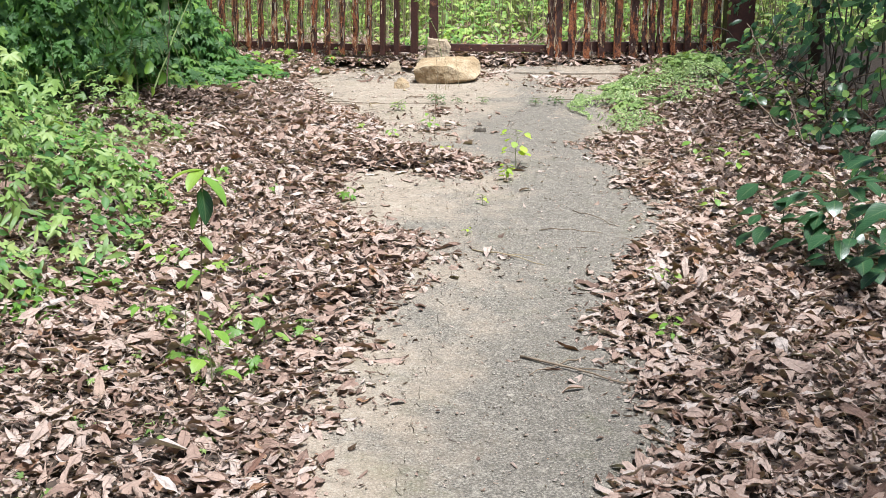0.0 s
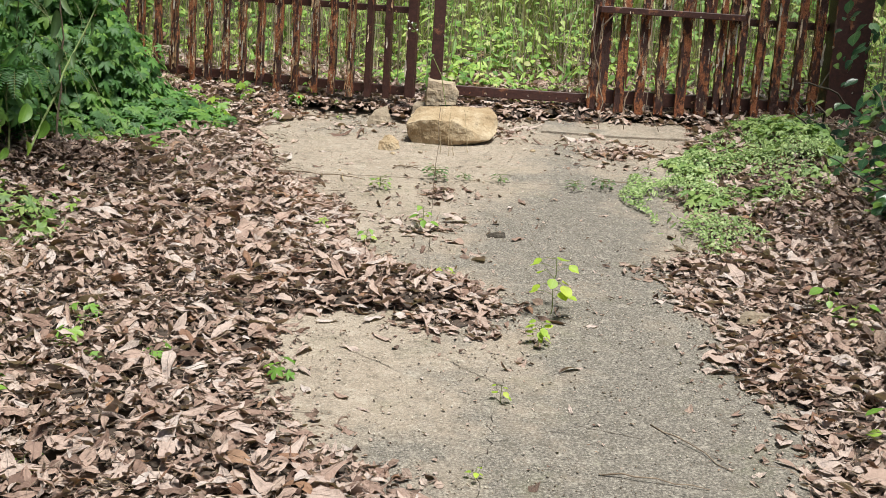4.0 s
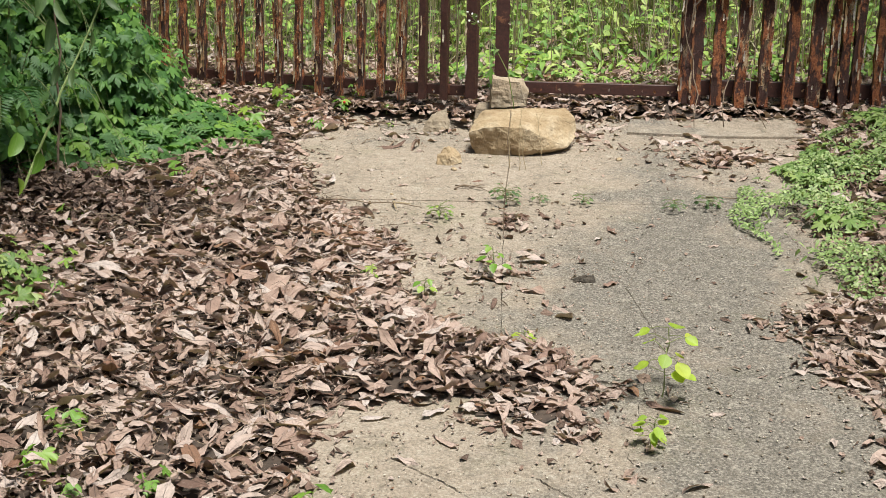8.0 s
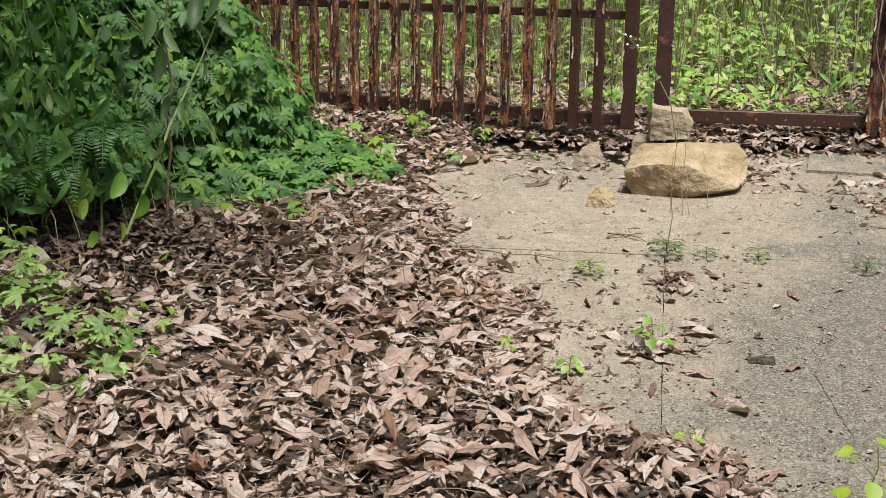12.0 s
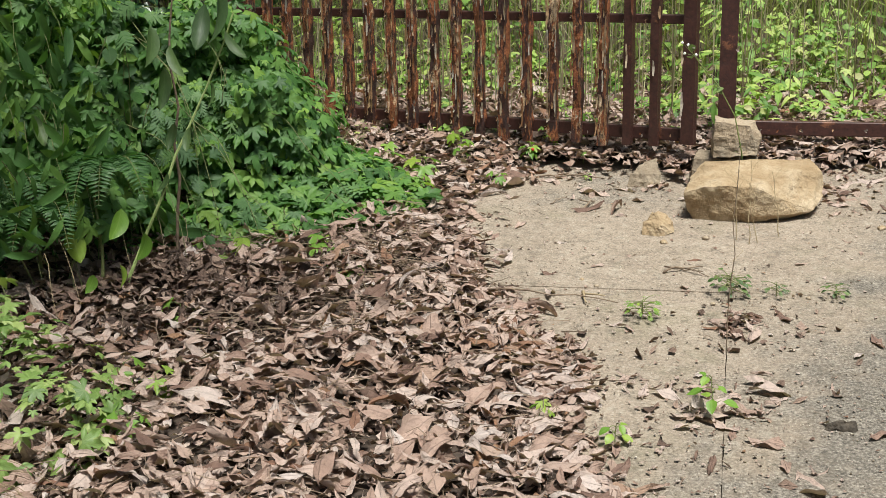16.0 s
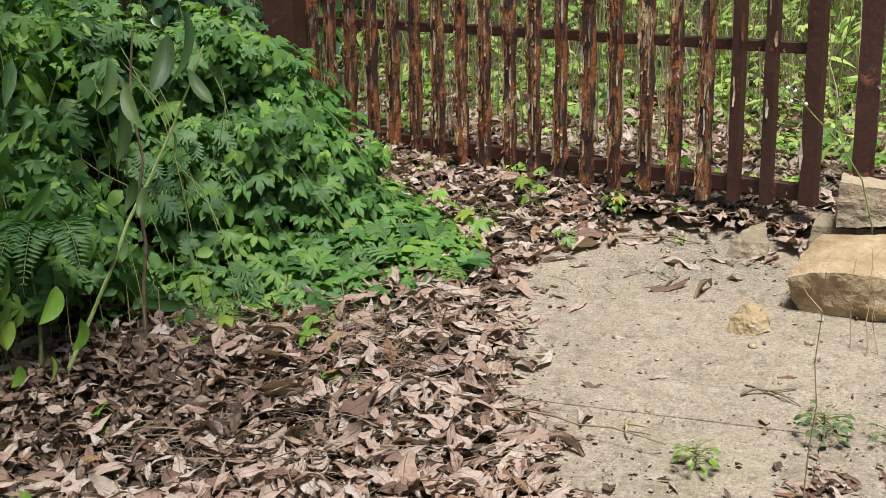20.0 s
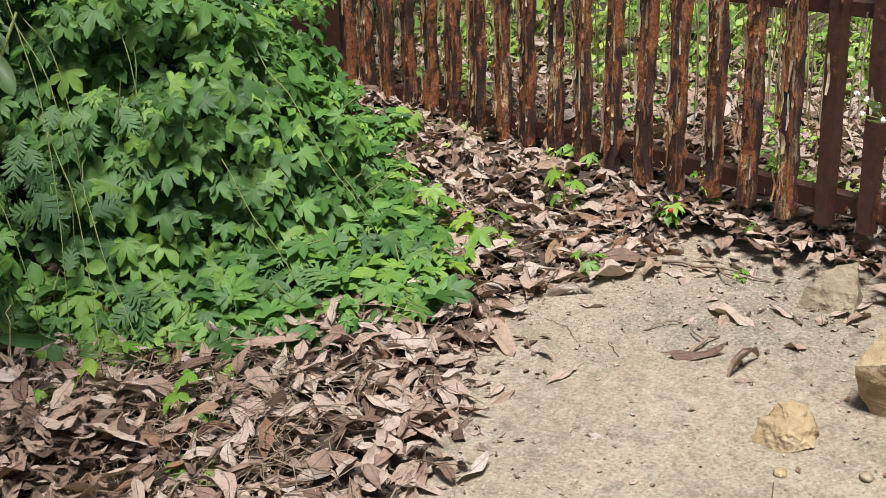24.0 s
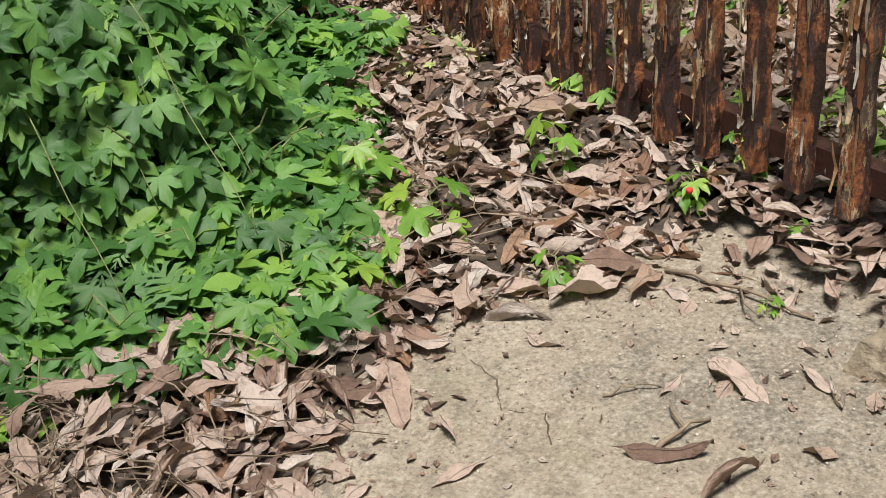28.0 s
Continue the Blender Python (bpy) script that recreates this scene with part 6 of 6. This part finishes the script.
def build_tall_weed():
    """The tall plant with long drooping leaves at the edge of the thicket."""
    r = random.Random(91)
    root = thing("tall_weed", (-1.84, 7.80, floor_at(-1.84, 7.80)), "tall weed with long drooping leaves leaning over the vines", "plant")
    for k, (x0, y0, tx, ty, h, mat) in enumerate(((0.0, 0.0, 0.29, 0.32, 0.88, FRESH_STEM), (0.06, 0.30, 0.10, 0.30, 0.92, TWIG), (-0.06, 0.02, -0.09, 0.06, 0.50, STEM), (-0.30, 0.05, -0.24, 0.1, 0.62, STEM))):
        bm = bmesh.new()
        tube(bm, arc((x0, y0, -0.02), (tx, ty, h), 0.03, 9, 0.012, r), 0.0062, 0.0028, 6)
        part("stem", bm, mat, root)
    spots = [(0.02, 0.02, 0.33, 0.15), (-0.10, -0.02, 0.27, 0.15), (0.10, 0.02, 0.26, 0.13), (0.05, -0.03, 0.17, 0.10), (-0.05, -0.04, 0.14, 0.09), (0.04, 0.28, 0.86, 0.24), (0.07, 0.29, 0.72, 0.20), (0.26, 0.30, 0.97, 0.28), (0.21, 0.28, 0.92, 0.24), (0.14, 0.24, 0.80, 0.18), (0.32, 0.28, 0.84, 0.16), (0.18, 0.2, 0.55, 0.12), (0.12, 0.14, 0.42, 0.10), (-0.24, 0.08, 0.60, 0.16), (-0.20, 0.08, 0.45, 0.14), (0.24, 0.26, 0.68, 0.12), (0.09, 0.28, 0.55, 0.13)]
    for k, (x, y, z, s) in enumerate(spots):
        shape = long_leaf(np.random.default_rng(k), 1.0, 0.62 if k < 5 else 0.34, -0.9, 0.6, 0.3, 0.04, 9, 5, 0.45)
        me = tri_mesh("leaf", *shape, smooth=True)
        me.materials.append(FRESH if k < 5 else DULL)
        ob = new("leaf", me)
        ob.parent = root
        ob.matrix_basis = pose(x, y - 0.03, z - s * 0.35, 70 + r.uniform(-25, 15), r.uniform(-25, 25), r.uniform(-60, 60)) @ Matrix.Scale(-s * 0.7, 4)
    for x, y, z in ((-2.75, 9.0, 1.80), (-2.45, 9.1, 1.78), (-2.35, 9.2, 1.72), (-3.1, 8.8, 1.72), (-2.9, 8.6, 1.85), (-3.0, 8.4, 1.70)):
        root = thing("flower", (x, y, z), "small white fluffy flower on a thin stalk above the vines", "flower", "white flowers")
        bm = bmesh.new()
        bmesh.ops.create_icosphere(bm, subdivisions=2, radius=0.011)
        for v in bm.verts:
            v.co *= 1 + r.uniform(-0.3, 0.35)
        part("petals", bm, PETAL, root)
        bm = bmesh.new()
        tube(bm, [Vector((0, 0, 0)), Vector((0.02, 0.02, -0.15)), Vector((0.03, 0.05, -0.4))], 0.0016, 0.002, 4)
        part("stem", bm, STEM, root)


def build_gate_weeds():
    """A leaning weed with white flower heads behind the boulder, and a seedling with a red berry by the gate."""
    r = random.Random(93)
    root = thing("flowering_weed", (-0.01, 9.09, gz(-0.01, 9.09)), "thin leaning weed with small white flower heads behind the boulder", "plant")
    tip = Vector((-0.19, -0.36, 0.57))
    pts = [Vector((0, 0, -0.02)), Vector((0.0, -0.03, 0.16)), Vector((-0.03, -0.12, 0.31)), Vector((-0.09, -0.22, 0.43)), Vector((-0.15, -0.30, 0.51)), tip]
    bm = bmesh.new()
    tube(bm, pts, 0.0028, 0.0014, 5)
    stem = part("stem", bm, FRESH_STEM, root, smooth=True)
    for k, (dx, dy, dz) in enumerate(((0.0, -0.01, 0.010), (-0.020, 0.0, 0.016), (0.018, -0.01, 0.002), (-0.012, 0.012, -0.020), (0.026, 0.0, -0.024))):
        head = tip + Vector((dx, dy, dz))
        bm = bmesh.new()
        tube(bm, [pts[4].lerp(tip, 0.5), head], 0.0008, 0.0006, 4)
        stalk = part("flower_stalk", bm, FRESH_STEM, root)
        bm = bmesh.new()
        bmesh.ops.create_icosphere(bm, subdivisions=2, radius=0.0045)
        for v in bm.verts:
            v.co = v.co * (1 + r.uniform(-0.3, 0.35)) + head
        part("flower_head", bm, PETAL, stalk)
    for k in range(9):
        q = pts[1 + k // 2].lerp(pts[min(5, 2 + k // 2)], r.random())
        me = tri_mesh("leaf", *OVAL_SHAPES[k % len(OVAL_SHAPES)], smooth=True)
        me.materials.append(DULL)
        ob = new("leaf", me)
        ob.parent = root
        ob.matrix_basis = Matrix.Translation(q + Vector((r.uniform(-0.02, 0.02), -0.01, 0))) @ pose(0, 0, 0, r.uniform(-50, 20), r.uniform(-20, 20), r.uniform(0, 360)) @ Matrix.Scale(r.uniform(0.022, 0.04), 4)
    berry = sprout((-0.845, 9.435), 0.07, 7, 0.034, VINE_SHAPES, 611, "small green seedling with one red berry at the gate", group="")
    bm = bmesh.new()
    bmesh.ops.create_uvsphere(bm, u_segments=14, v_segments=9, radius=0.0065)
    for v in bm.verts:
        v.co = v.co * (1 + 0.05 * math.sin(v.co.z * 900)) + Vector((0.018, -0.026, 0.052))
    part("berry", bm, BERRY, berry, "glossy red berry", smooth=True)


def build_hanging_grass():
    r = random.Random(97)
    root = thing("hanging_grass", (-2.0, 7.9, gz(-2.0, 7.9)), "thin pale grass stems hanging down before the vines", "grass")
    for _ in range(46):
        y = r.uniform(7.35, 8.25)
        x = float(np.interp(y, BUSH_Y, BUSH_X)) - r.uniform(0.0, 0.3)
        h = float(vine_height(np.array([x]), np.array([y]))[0])
        top = Vector((x, y, gz(x, y) + min(h, 1.3) * r.uniform(0.6, 1.05) + 0.05))
        end = top + Vector((r.uniform(0.05, 0.22), r.uniform(-0.2, 0.0), -r.uniform(0.15, 0.45)))
        end.z = max(end.z, gz(end.x, end.y) + 0.08)
        bm = bmesh.new()
        tube(bm, arc(top, end, r.uniform(0.03, 0.10), 7, 0.006, r), 0.0016, 0.0008, 4)
        part("stem", bm, STEM if r.random() < 0.6 else DRY_STEM, root)
    settle(root, ())


def build_hanging_stems():
    """Dry stems looped over the far gate leaf."""
    r = random.Random(95)
    for pts, rad in (([(0.80, 9.46, 1.30), (0.83, 9.45, 1.50), (0.92, 9.44, 1.61), (1.02, 9.45, 1.55), (1.05, 9.43, 1.35), (0.98, 9.34, 1.12), (0.97, 9.22, gz(0.97, 9.22) + 0.03)], 0.0045), ([(0.80, 9.47, 1.62), (0.79, 9.46, 1.42), (0.84, 9.43, 1.25), (0.86, 9.34, 1.10), (0.83, 9.2, gz(0.83, 9.2) + 0.03)], 0.0035), ([(1.10, 9.46, 1.6), (1.13, 9.44, 1.3), (1.10, 9.34, 1.1), (1.16, 9.2, gz(1.16, 9.2) + 0.03)], 0.003)):
        bm = bmesh.new()
        smooth_pts = []
        for i in range(len(pts) - 1):
            a, b = Vector(pts[i]), Vector(pts[i + 1])
            smooth_pts += [a, a.lerp(b, 0.5) + Vector((r.uniform(-0.012, 0.012), 0, 0))]
        smooth_pts.append(Vector(pts[-1]))
        tube(bm, smooth_pts, rad, rad * 0.6, 5)
        tagged(part("dry_vine", bm, TWIG, smooth=True), "thin dry vine hanging from a rusted gate leaf", "vine", "hanging dry vines")


build_ground()
build_drive()
build_gate()
build_stones()
build_shaded_mould()
fine_leaves = build_litter()
build_single_leaves(fine_leaves)
build_grit()
build_shaded_pile()
build_cracks()
build_twigs()
build_vines()
build_thickets()
build_meadow()
build_sprouts()
build_fern(-1.90, 7.92, gz(-1.90, 7.92) + 0.40, 1, 5, 0.20)
build_fern(-2.06, 7.80, gz(-2.06, 7.80) + 0.30, 2, 4, 0.20)
build_fern(-2.2, 7.85, gz(-2.2, 7.85) + 0.36, 3, 3, 0.22)
build_straw(-1.82, 6.72, 34, 901)
build_straw(-1.62, 6.62, 22, 902, 0.3)
build_tall_weed()
build_gate_weeds()
build_hanging_grass()
build_hanging_stems()
